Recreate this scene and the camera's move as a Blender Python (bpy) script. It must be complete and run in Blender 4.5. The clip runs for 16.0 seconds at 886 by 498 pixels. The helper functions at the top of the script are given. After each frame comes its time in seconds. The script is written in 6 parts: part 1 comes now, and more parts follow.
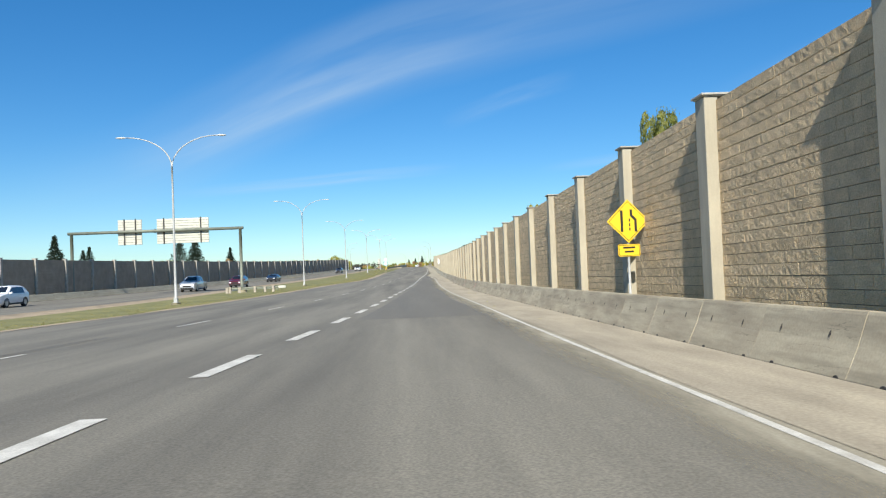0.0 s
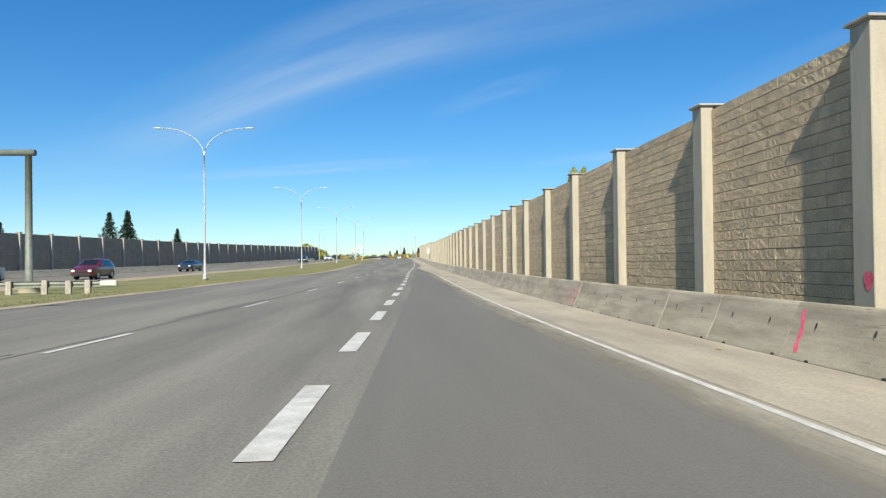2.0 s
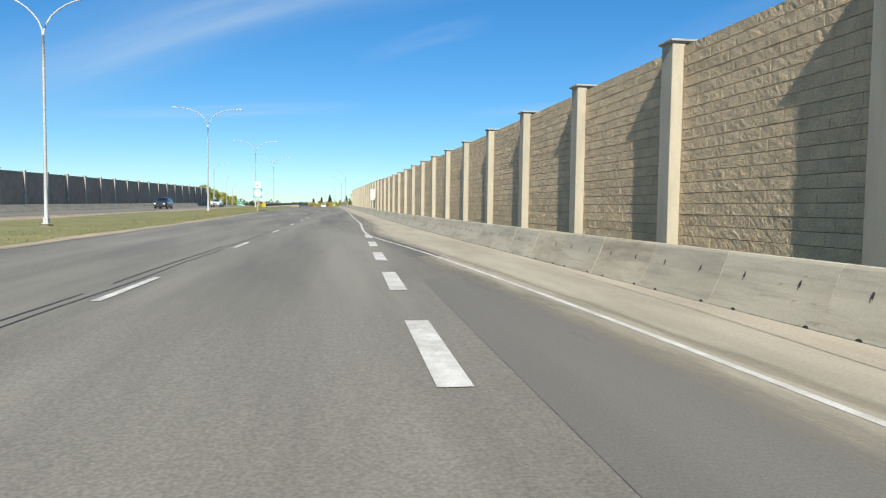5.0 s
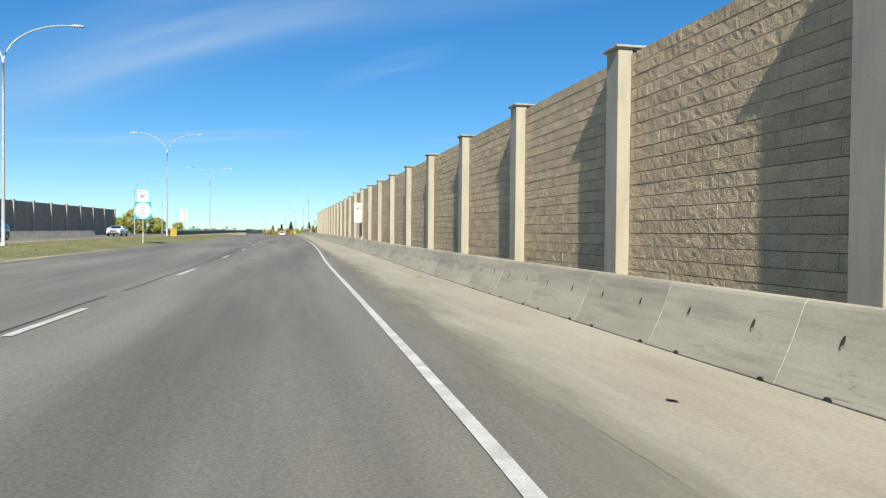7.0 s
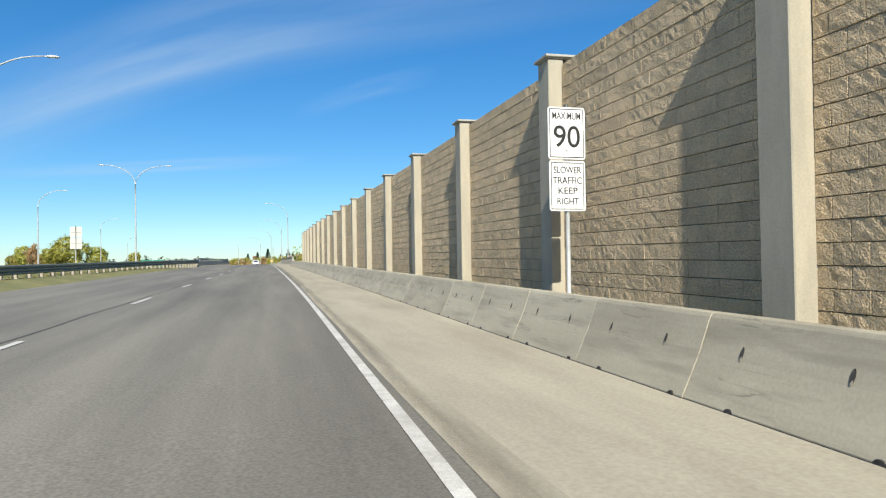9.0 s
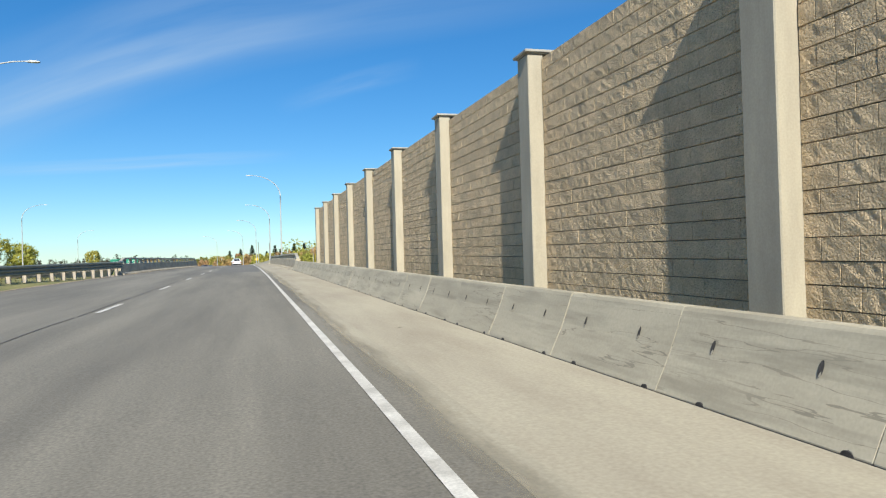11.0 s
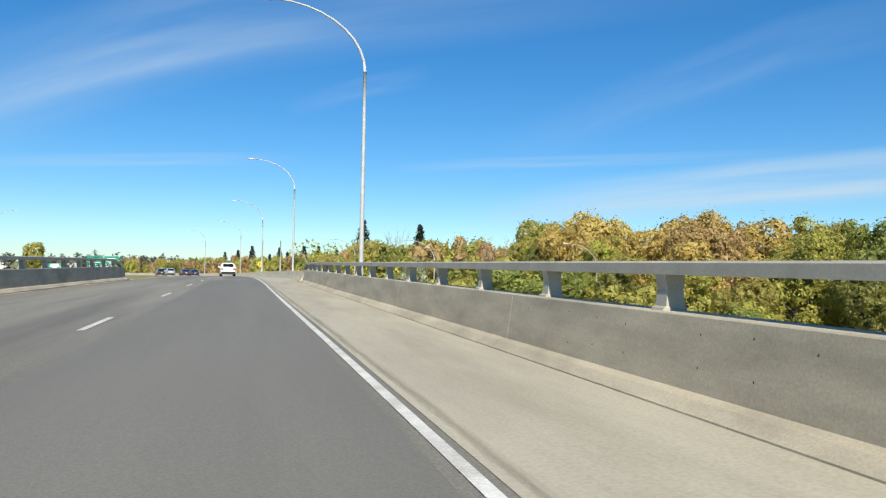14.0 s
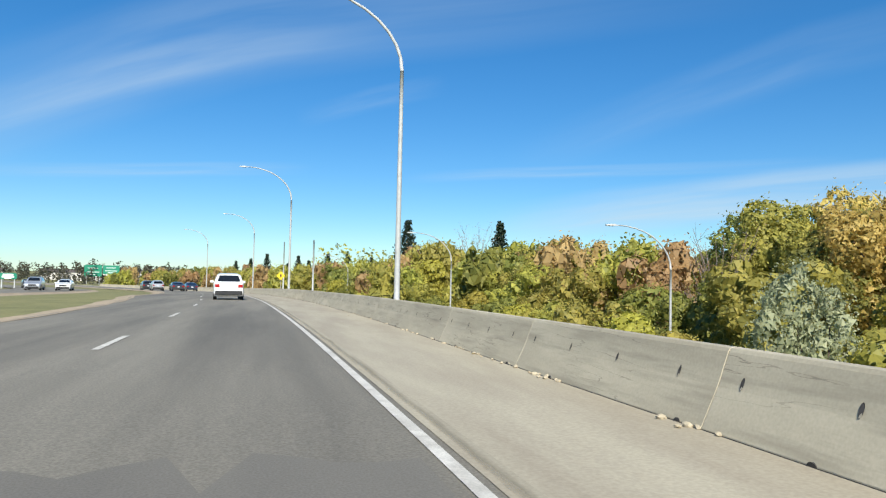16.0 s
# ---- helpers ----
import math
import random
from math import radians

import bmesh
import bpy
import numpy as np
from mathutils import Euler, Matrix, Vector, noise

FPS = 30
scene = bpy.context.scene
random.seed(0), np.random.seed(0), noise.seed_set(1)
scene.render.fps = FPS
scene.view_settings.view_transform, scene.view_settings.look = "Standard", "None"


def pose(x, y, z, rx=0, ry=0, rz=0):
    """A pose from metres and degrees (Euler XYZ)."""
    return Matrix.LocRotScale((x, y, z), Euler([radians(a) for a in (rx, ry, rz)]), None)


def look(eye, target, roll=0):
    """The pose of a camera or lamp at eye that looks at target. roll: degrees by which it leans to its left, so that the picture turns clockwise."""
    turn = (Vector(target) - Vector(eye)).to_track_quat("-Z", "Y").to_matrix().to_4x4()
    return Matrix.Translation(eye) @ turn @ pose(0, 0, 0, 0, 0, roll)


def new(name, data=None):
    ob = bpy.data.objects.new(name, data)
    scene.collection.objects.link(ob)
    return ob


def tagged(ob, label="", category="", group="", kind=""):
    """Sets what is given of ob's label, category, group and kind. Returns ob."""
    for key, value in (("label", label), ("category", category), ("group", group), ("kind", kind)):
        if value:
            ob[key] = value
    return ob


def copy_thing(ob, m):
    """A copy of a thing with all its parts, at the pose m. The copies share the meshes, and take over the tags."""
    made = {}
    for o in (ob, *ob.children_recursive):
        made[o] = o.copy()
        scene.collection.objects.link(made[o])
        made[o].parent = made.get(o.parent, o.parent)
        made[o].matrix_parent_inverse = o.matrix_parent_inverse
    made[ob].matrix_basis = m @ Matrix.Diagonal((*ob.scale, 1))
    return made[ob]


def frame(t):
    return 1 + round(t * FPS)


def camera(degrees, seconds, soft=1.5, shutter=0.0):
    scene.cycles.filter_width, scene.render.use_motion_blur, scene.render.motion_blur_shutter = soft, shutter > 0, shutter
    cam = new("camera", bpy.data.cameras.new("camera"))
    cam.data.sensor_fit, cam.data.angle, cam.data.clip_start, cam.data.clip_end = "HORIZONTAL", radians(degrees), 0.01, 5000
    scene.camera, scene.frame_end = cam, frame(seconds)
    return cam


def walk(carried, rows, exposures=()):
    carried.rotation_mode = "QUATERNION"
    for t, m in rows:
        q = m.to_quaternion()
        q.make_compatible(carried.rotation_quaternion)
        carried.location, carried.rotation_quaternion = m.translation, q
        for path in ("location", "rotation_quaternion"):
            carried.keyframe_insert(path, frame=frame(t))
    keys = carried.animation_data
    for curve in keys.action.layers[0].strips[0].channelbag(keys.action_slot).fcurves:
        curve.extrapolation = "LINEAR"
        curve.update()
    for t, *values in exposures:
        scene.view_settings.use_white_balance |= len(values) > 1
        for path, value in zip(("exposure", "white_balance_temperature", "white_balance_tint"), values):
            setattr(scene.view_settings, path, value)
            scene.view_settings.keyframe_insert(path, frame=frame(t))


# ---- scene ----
# ---- camera and its drive ----
cam = camera(64.0, 16.0, soft=1.2)
PATH = [
    (0.0, (0.000, -0.000, 1.200), (0.333, 9.992, 1.422), -2.22),
    (0.5, (-0.150, 10.839, 0.991), (0.287, 20.825, 1.308), -1.32),
    (1.0, (-0.353, 21.676, 0.800), (0.135, 31.659, 1.088), -1.07),
    (1.5, (-0.620, 32.475, 0.649), (-0.065, 42.457, 0.885), -0.99),
    (2.0, (-0.869, 43.365, 0.514), (-0.273, 53.346, 0.644), -0.63),
    (2.5, (-1.011, 54.161, 0.405), (-0.375, 64.140, 0.473), -0.19),
    (3.0, (-1.144, 65.122, 0.333), (-0.417, 75.095, 0.312), 0.20),
    (3.5, (-1.194, 76.004, 0.297), (-0.323, 85.965, 0.153), 0.40),
    (4.0, (-1.174, 86.884, 0.283), (-0.111, 96.822, -0.045), 0.67),
    (4.5, (-1.098, 97.915, 0.284), (0.254, 107.811, -0.207), 0.81),
    (5.0, (-0.936, 109.000, 0.300), (0.699, 118.850, -0.257), 0.81),
    (5.5, (-0.675, 120.092, 0.324), (1.164, 129.907, -0.224), 0.80),
    (6.0, (-0.361, 131.197, 0.357), (1.623, 140.987, -0.122), 0.80),
    (6.5, (-0.035, 142.315, 0.398), (2.047, 152.090, 0.042), 0.75),
    (7.0, (0.263, 153.347, 0.446), (2.398, 163.115, 0.277), 0.52),
    (7.5, (0.507, 164.630, 0.499), (2.707, 174.385, 0.481), 0.01),
    (8.0, (0.811, 175.650, 0.579), (3.090, 185.386, 0.682), -0.37),
    (8.5, (1.059, 186.807, 0.677), (3.408, 196.526, 0.833), -0.68),
    (9.0, (1.192, 198.186, 0.790), (3.609, 207.888, 0.958), -0.92),
    (9.5, (1.289, 209.383, 0.905), (3.729, 219.079, 1.109), -1.03),
    (10.0, (1.344, 220.657, 1.014), (3.833, 230.341, 1.186), -1.15),
    (10.5, (1.362, 231.925, 1.115), (3.911, 241.593, 1.249), -1.35),
    (11.0, (1.346, 243.186, 1.215), (3.961, 252.837, 1.311), -1.59),
    (11.5, (1.299, 254.361, 1.315), (3.988, 263.993, 1.372), -1.69),
    (12.0, (1.225, 265.689, 1.416), (3.930, 275.316, 1.480), -1.46),
    (12.5, (1.132, 276.939, 1.515), (3.813, 286.572, 1.607), -1.05),
    (13.0, (1.026, 288.181, 1.602), (3.669, 297.824, 1.751), -0.51),
    (13.5, (0.921, 299.433, 1.672), (3.536, 309.083, 1.884), 0.24),
    (14.0, (0.806, 310.668, 1.718), (3.440, 320.311, 1.979), 0.99),
    (14.5, (0.716, 321.924, 1.746), (3.336, 331.570, 2.055), 1.49),
    (15.0, (0.603, 333.194, 1.770), (3.179, 342.850, 2.126), 1.61),
    (15.5, (0.481, 344.470, 1.797), (3.007, 354.138, 2.185), 1.46),
    (16.0, (0.343, 355.749, 1.824), (2.805, 365.433, 2.235), 1.18),
]
walk(cam, [(t, look(eye, target, roll)) for t, eye, target, roll in PATH])

# ---- world, sun, exposure ----
SUN_EL, SUN_AZ = 38.0, 187.8  # degrees; azimuth clockwise from +y
world = bpy.data.worlds.new("sky")
scene.world = world
world.use_nodes = True
wn = world.node_tree
sky = wn.nodes.new("ShaderNodeTexSky")
sky.sky_type, sky.sun_disc = "NISHITA", False
sky.sun_elevation, sky.sun_rotation = radians(SUN_EL), radians(SUN_AZ)
sky.altitude, sky.air_density, sky.dust_density, sky.ozone_density = 800.0, 1.0, 0.0, 4.0
deep = wn.nodes.new("ShaderNodeHueSaturation")
deep.inputs["Saturation"].default_value = 1.42
haze = wn.nodes.new("ShaderNodeGamma")
haze.inputs["Gamma"].default_value = 0.8
wn.links.new(sky.outputs[0], haze.inputs["Color"])
wn.links.new(haze.outputs[0], deep.inputs["Color"])
clear = wn.nodes.new("ShaderNodeMix")
clear.data_type, clear.blend_type = "RGBA", "MULTIPLY"
clear.inputs["Factor"].default_value, clear.inputs["B"].default_value = 1.0, (0.76, 0.975, 1.085, 1)
wn.links.new(deep.outputs[0], clear.inputs["A"])
wn.links.new(clear.outputs["Result"], wn.nodes["Background"].inputs[0])
wn.nodes["Background"].inputs[1].default_value = 0.114
sun = new("sun", bpy.data.lights.new("sun", "SUN"))
sun.data.energy, sun.data.angle, sun.data.color = 5.0, radians(0.53), (0.98, 0.94, 0.83)
az, el = radians(SUN_AZ), radians(SUN_EL)
sun.matrix_world = look((math.sin(az) * math.cos(el) * 100, math.cos(az) * math.cos(el) * 100, math.sin(el) * 100), (0, 0, 0))
scene.view_settings.exposure = 0.55


# ---- the plan: profiles along the road ----
def along(knots):
    """A smooth function of y through (y, value) knots."""
    ys, vs = np.array([k[0] for k in knots], float), np.array([k[1] for k in knots], float)
    sl = np.gradient(vs, ys)

    def f(y):
        y = min(max(y, ys[0]), ys[-1])
        i = int(min(max(np.searchsorted(ys, y) - 1, 0), len(ys) - 2))
        h = ys[i + 1] - ys[i]
        u = (y - ys[i]) / h
        return float((2*u**3 - 3*u*u + 1) * vs[i] + (u**3 - 2*u*u + u) * h * sl[i] + (3*u*u - 2*u**3) * vs[i+1] + (u**3 - u*u) * h * sl[i+1])
    return f


ROAD_Z = along([(-80, 1.2), (-40, 0.75), (0, 0.02), (22, -0.38), (43, -0.67), (65, -0.85), (87, -0.90), (109, -0.88), (131, -0.82), (153, -0.73), (176, -0.60),
                (198, -0.39), (221, -0.17), (243, 0.03), (266, 0.24), (288, 0.42), (311, 0.54), (333, 0.59), (356, 0.63), (376, 0.50), (395, 0.27), (412, 0.05), (445, -0.55), (478, -1.15),
                (540, -2.2), (640, -3.2), (800, -4.0), (1100, -4.5)])
# x of the barrier's foot, the right edge line, the lane line and the road's median edge
BAR_X = along([(-80, 4.3), (0, 4.17), (30, 4.08), (60, 3.72), (90, 3.83), (120, 3.89), (150, 3.95), (180, 4.23), (210, 4.42), (240, 4.44), (270, 4.36), (300, 4.27), (315, 4.24),
               (330, 4.14), (345, 3.97), (358, 3.92), (368, 3.82), (380, 3.72), (390, 3.5), (400, 3.15), (412, 2.35), (430, 0.9), (445, -0.6), (459, -2.6), (478, -6.4), (505, -13.6), (540, -25.5), (640, -68.0), (800, -150.0), (1100, -320.0)])
EDGE_X = along([(-80, 2.9), (0, 2.58), (15, 2.48), (30, 2.38), (45, 2.12), (60, 1.95), (90, 2.06), (108, 2.2), (118, 2.05), (128, 1.55), (137, 0.85), (146, 0.98), (155, 1.35), (165, 1.53), (180, 1.72),
                (195, 2.05), (210, 2.24), (270, 2.28), (300, 2.18), (315, 2.13), (330, 1.98), (345, 1.82), (352, 1.77), (361, 1.65), (372, 1.44), (382, 1.16), (392, 0.84), (402, 0.38), (414, -0.41), (430, -1.6), (445, -3.05), (459, -5.05), (478, -8.85), (505, -16.05), (540, -27.9), (640, -70.5), (800, -152.5), (1100, -322.5)])
LANE_X = along([(-80, -12.0), (0, -8.48), (15, -7.77), (30, -7.07), (45, -6.34), (60, -5.61), (75, -4.98), (90, -4.44), (105, -4.0), (120, -3.6), (135, -3.26), (150, -2.96), (180, -2.46), (210, -2.25),
                (240, -2.0), (270, -1.83), (300, -1.77), (315, -1.79), (330, -1.9), (345, -2.0), (360, -2.08), (368, -2.2), (375, -2.28), (381, -2.38), (390, -2.6), (400, -3.1), (412, -4.05), (430, -5.25), (445, -6.75), (459, -8.75), (478, -12.55), (505, -19.8), (540, -31.7), (640, -74.5), (800, -156.5), (1100, -326.5)])
MED_X = along([(-80, -17.5), (0, -14.3), (23, -13.5), (65, -12.6), (100, -11.0), (116, -9.4), (150, -9.1), (185, -9.35), (214, -9.0), (229, -8.7), (255, -8.8), (280, -7.9), (300, -7.4), (320, -7.35),
               (345, -6.54), (356, -6.35), (375, -6.05), (387, -6.35), (400, -7.3), (412, -8.8), (430, -9.4), (445, -11.0), (459, -13.0), (478, -16.9), (505, -24.2), (540, -36.2), (640, -79), (800, -161), (1100, -331)])
DASH_X = along([(-80, -5.3), (9, -3.1), (23, -2.55), (50, -1.85), (61, -1.5), (103, -0.42), (109, -0.33), (123, 0.1), (137, 0.6)])
OPP_X = along([(-80, -20.5), (0, -21.0), (50, -23.0), (95, -24.3), (150, -23.4), (230, -20.5), (300, -19.5), (370, -19.5), (412, -18.6), (455, -21.5), (478, -25.5), (505, -34), (540, -48), (640, -97), (800, -185), (1100, -355)])


def lwall_x(y):
    return -43.67 + 0.0525 * y


BRIDGE = (297.3, 358.6)  # where the parapets stand


def ground_z(x, y):
    """The land beside the road: level with it, but low under the bridge and to the right behind it."""
    z = ROAD_Z(y) - 0.06
    def ramp(v, a, b):
        u = min(max((v - a) / (b - a), 0.0), 1.0)
        return u * u * (3 - 2 * u)
    dip = ramp(y, 296, 306) * (1 - ramp(y, 350, 360))
    right = ramp(x, BAR_X(y) + 2.4, BAR_X(y) + 14.0) * ramp(y, 262, 300) * (1 - 0.45 * ramp(y, 395, 470)) * (1 - 0.6 * ramp(y, 560, 800))
    low = max(dip, right)
    if x < -6 and 160 < y < 290:
        z += 0.36 * ramp(y, 165, 205) * (1 - ramp(y, 280, 296)) * ramp(MED_X(y) - x, 0.5, 1.5) * ramp(x - OPP_X(y), 0.6, 3.0)
    return z - 0.10 * ramp(-x, 12, 17) - 5.6 * low


# ---- materials ----
def mat(name, color, rough=0.7, metal=0.0, spread=0.18, scale=3.0, fine=60.0, bump=0.15, bump_scale=None, tint=None, spots=0.0, coat=0.0, by_object=0.0, streak=None, dist=0.02, cracks=None):
    """A painted, cast or grown surface: its colour varies at a coarse and a fine scale, with fine relief."""
    m = bpy.data.materials.new(name)
    m.use_nodes = True
    nt = m.node_tree
    N, L = nt.nodes, nt.links
    b = N["Principled BSDF"]
    b.inputs["Roughness"].default_value, b.inputs["Metallic"].default_value = rough, metal
    b.inputs["Coat Weight"].default_value = coat
    tc = N.new("ShaderNodeTexCoord")
    vec = tc.outputs["Object"]
    info = N.new("ShaderNodeObjectInfo")
    shift = N.new("ShaderNodeVectorMath")
    shift.operation = "MULTIPLY_ADD"
    shift.inputs[1].default_value = (1, 1, 1)
    L.new(vec, shift.inputs[0])
    comb = N.new("ShaderNodeMath")
    comb.operation = "MULTIPLY"
    comb.inputs[1].default_value = 37.0 if by_object else 0.0
    L.new(info.outputs["Random"], comb.inputs[0])
    L.new(comb.outputs[0], shift.inputs[2])
    vec = shift.outputs[0]
    if streak:
        mp = N.new("ShaderNodeMapping")
        mp.inputs["Scale"].default_value = streak
        L.new(vec, mp.inputs["Vector"])
        cvec = mp.outputs[0]
    else:
        cvec = vec
    n1 = N.new("ShaderNodeTexNoise")
    n1.inputs["Scale"].default_value, n1.inputs["Detail"].default_value, n1.inputs["Roughness"].default_value = scale, 6.0, 0.62
    n2 = N.new("ShaderNodeTexNoise")
    n2.inputs["Scale"].default_value, n2.inputs["Detail"].default_value = fine, 3.0
    L.new(cvec, n1.inputs["Vector"])
    L.new(vec, n2.inputs["Vector"])
    base = Vector(color)
    other = Vector(tint) if tint else base * (1 - 2.2 * spread)
    mix = N.new("ShaderNodeMix")
    mix.data_type = "RGBA"
    mix.inputs["A"].default_value = (*[min(c * (1 + spread), 1) for c in base], 1)
    mix.inputs["B"].default_value = (*other, 1)
    mr = N.new("ShaderNodeMapRange")
    mr.inputs["From Min"].default_value, mr.inputs["From Max"].default_value = 0.34, 0.68
    L.new(n1.outputs["Fac"], mr.inputs["Value"])
    L.new(mr.outputs[0], mix.inputs["Factor"])
    grain = N.new("ShaderNodeMix")
    grain.data_type, grain.blend_type = "RGBA", "MULTIPLY"
    gr = N.new("ShaderNodeMapRange")
    gr.inputs["From Min"].default_value, gr.inputs["From Max"].default_value = 0.3, 0.7
    gr.inputs["To Min"].default_value, gr.inputs["To Max"].default_value = 1 - 1.4 * spread, 1 + 0.8 * spread
    L.new(n2.outputs["Fac"], gr.inputs["Value"])
    grain.inputs["Factor"].default_value = 1.0
    L.new(mix.outputs["Result"], grain.inputs["A"])
    L.new(gr.outputs[0], grain.inputs["B"])
    out = grain.outputs["Result"]
    if by_object:
        hv = N.new("ShaderNodeHueSaturation")
        vr = N.new("ShaderNodeMapRange")
        vr.inputs["To Min"].default_value, vr.inputs["To Max"].default_value = 1 - by_object, 1 + by_object
        L.new(info.outputs["Random"], vr.inputs["Value"])
        L.new(vr.outputs[0], hv.inputs["Value"])
        L.new(out, hv.inputs["Color"])
        out = hv.outputs[0]
    if cracks:
        # thin dark cracks and run marks: level lines of a stretched noise, broken by a second one
        cm = N.new("ShaderNodeMapping")
        cm.inputs["Scale"].default_value = cracks
        L.new(vec, cm.inputs["Vector"])
        cn, cb = N.new("ShaderNodeTexNoise"), N.new("ShaderNodeTexNoise")
        cn.inputs["Scale"].default_value, cn.inputs["Detail"].default_value = 1.0, 4.0
        cb.inputs["Scale"].default_value = 0.7
        L.new(cm.outputs[0], cn.inputs["Vector"])
        L.new(vec, cb.inputs["Vector"])
        near = N.new("ShaderNodeMath")
        near.operation, near.inputs[1].default_value, near.inputs[2].default_value = "COMPARE", 0.5, 0.0045
        L.new(cn.outputs["Fac"], near.inputs[0])
        keep = N.new("ShaderNodeMapRange")
        keep.inputs["From Min"].default_value, keep.inputs["From Max"].default_value, keep.inputs["To Max"].default_value = 0.45, 0.62, 0.55
        L.new(cb.outputs["Fac"], keep.inputs["Value"])
        both = N.new("ShaderNodeMath")
        both.operation = "MULTIPLY"
        L.new(near.outputs[0], both.inputs[0])
        L.new(keep.outputs[0], both.inputs[1])
        line = N.new("ShaderNodeMix")
        line.data_type = "RGBA"
        line.inputs["B"].default_value = (*(base * 0.28), 1)
        L.new(both.outputs[0], line.inputs["Factor"])
        L.new(out, line.inputs["A"])
        out = line.outputs["Result"]
        # broad level smears of grime
        sm = N.new("ShaderNodeMapping")
        sm.inputs["Scale"].default_value, sm.inputs["Location"].default_value = (0.5, 0.55, 7.0), (3.1, 7.7, 1.3)
        L.new(vec, sm.inputs["Vector"])
        sn = N.new("ShaderNodeTexNoise")
        sn.inputs["Scale"].default_value, sn.inputs["Detail"].default_value, sn.inputs["Roughness"].default_value = 1.0, 5.0, 0.6
        L.new(sm.outputs[0], sn.inputs["Vector"])
        sr = N.new("ShaderNodeMapRange")
        sr.inputs["From Min"].default_value, sr.inputs["From Max"].default_value, sr.inputs["To Max"].default_value = 0.50, 0.68, 0.55
        L.new(sn.outputs["Fac"], sr.inputs["Value"])
        smear = N.new("ShaderNodeMix")
        smear.data_type = "RGBA"
        smear.inputs["B"].default_value = (*(base * 0.5), 1)
        L.new(sr.outputs[0], smear.inputs["Factor"])
        L.new(out, smear.inputs["A"])
        out = smear.outputs["Result"]
    L.new(out, b.inputs["Base Color"])
    if bump:
        n3 = N.new("ShaderNodeTexNoise")
        n3.inputs["Scale"].default_value, n3.inputs["Detail"].default_value = bump_scale or fine * 0.6, 5.0
        L.new(vec, n3.inputs["Vector"])
        bp = N.new("ShaderNodeBump")
        bp.inputs["Strength"].default_value, bp.inputs["Distance"].default_value = bump, dist
        L.new(n3.outputs["Fac"], bp.inputs["Height"])
        L.new(bp.outputs[0], b.inputs["Normal"])
    return m


def leaf_mat(name, c1, c2):
    m = bpy.data.materials.new(name)
    m.use_nodes = True
    nt = m.node_tree
    N, L = nt.nodes, nt.links
    b = N["Principled BSDF"]
    b.inputs["Roughness"].default_value = 0.6
    geo, info = N.new("ShaderNodeNewGeometry"), N.new("ShaderNodeObjectInfo")
    ramp = N.new("ShaderNodeMix")
    ramp.data_type = "RGBA"
    ramp.inputs["A"].default_value, ramp.inputs["B"].default_value = (*c1, 1), (*c2, 1)
    L.new(geo.outputs["Random Per Island"], ramp.inputs["Factor"])
    hv = N.new("ShaderNodeHueSaturation")
    vr = N.new("ShaderNodeMapRange")
    vr.inputs["To Min"].default_value, vr.inputs["To Max"].default_value = 0.9, 1.15
    hr = N.new("ShaderNodeMapRange")
    hr.inputs["To Min"].default_value, hr.inputs["To Max"].default_value = 0.492, 0.522
    L.new(info.outputs["Random"], vr.inputs["Value"])
    L.new(info.outputs["Random"], hr.inputs["Value"])
    L.new(vr.outputs[0], hv.inputs["Value"])
    L.new(hr.outputs[0], hv.inputs["Hue"])
    L.new(ramp.outputs["Result"], hv.inputs["Color"])
    L.new(hv.outputs[0], b.inputs["Base Color"])
    tr = N.new("ShaderNodeBsdfTranslucent")
    L.new(hv.outputs[0], tr.inputs["Color"])
    mx = N.new("ShaderNodeMixShader")
    mx.inputs[0].default_value = 0.42
    L.new(b.outputs[0], mx.inputs[1])
    L.new(tr.outputs[0], mx.inputs[2])
    L.new(mx.outputs[0], N["Material Output"].inputs["Surface"])
    return m


ASPHALT = mat("worn_asphalt", (0.205, 0.187, 0.147), 0.88, spread=0.20, scale=0.35, fine=42, bump=0.4, tint=(0.128, 0.117, 0.094), streak=(1.6, 0.12, 1), dist=0.006)
PATCH = mat("dark_asphalt", (0.128, 0.118, 0.098), 0.86, spread=0.14, scale=0.5, fine=60, bump=0.3, tint=(0.175, 0.162, 0.133), streak=(1.6, 0.1, 1), dist=0.006)
SHOULDER = mat("dusty_shoulder", (0.385, 0.345, 0.255), 0.93, spread=0.09, scale=0.8, fine=30, bump=0.3, tint=(0.315, 0.272, 0.20), streak=(1.4, 0.25, 1), dist=0.008)
PAINT = mat("road_paint", (0.61, 0.585, 0.52), 0.75, spread=0.12, scale=3.0, fine=60, bump=0.2, tint=(0.43, 0.405, 0.35), dist=0.004)
TAR = mat("tar_seal", (0.085, 0.08, 0.072), 0.75, spread=0.2, scale=5, fine=40, bump=0.2)
BARRIER = mat("barrier_concrete", (0.46, 0.41, 0.30), 0.9, spread=0.06, scale=0.8, fine=38, bump=0.2, tint=(0.36, 0.318, 0.23), by_object=0.04, streak=(0.6, 0.5, 2.4), dist=0.006, cracks=(0.8, 0.35, 6.0))
BARRIER_OLD = mat("soiled_barrier_concrete", (0.45, 0.39, 0.275), 0.92, spread=0.08, scale=1.0, fine=34, bump=0.35, tint=(0.30, 0.25, 0.175), by_object=0.06, streak=(0.6, 0.5, 3.0), dist=0.008, cracks=(0.8, 0.35, 6.0))
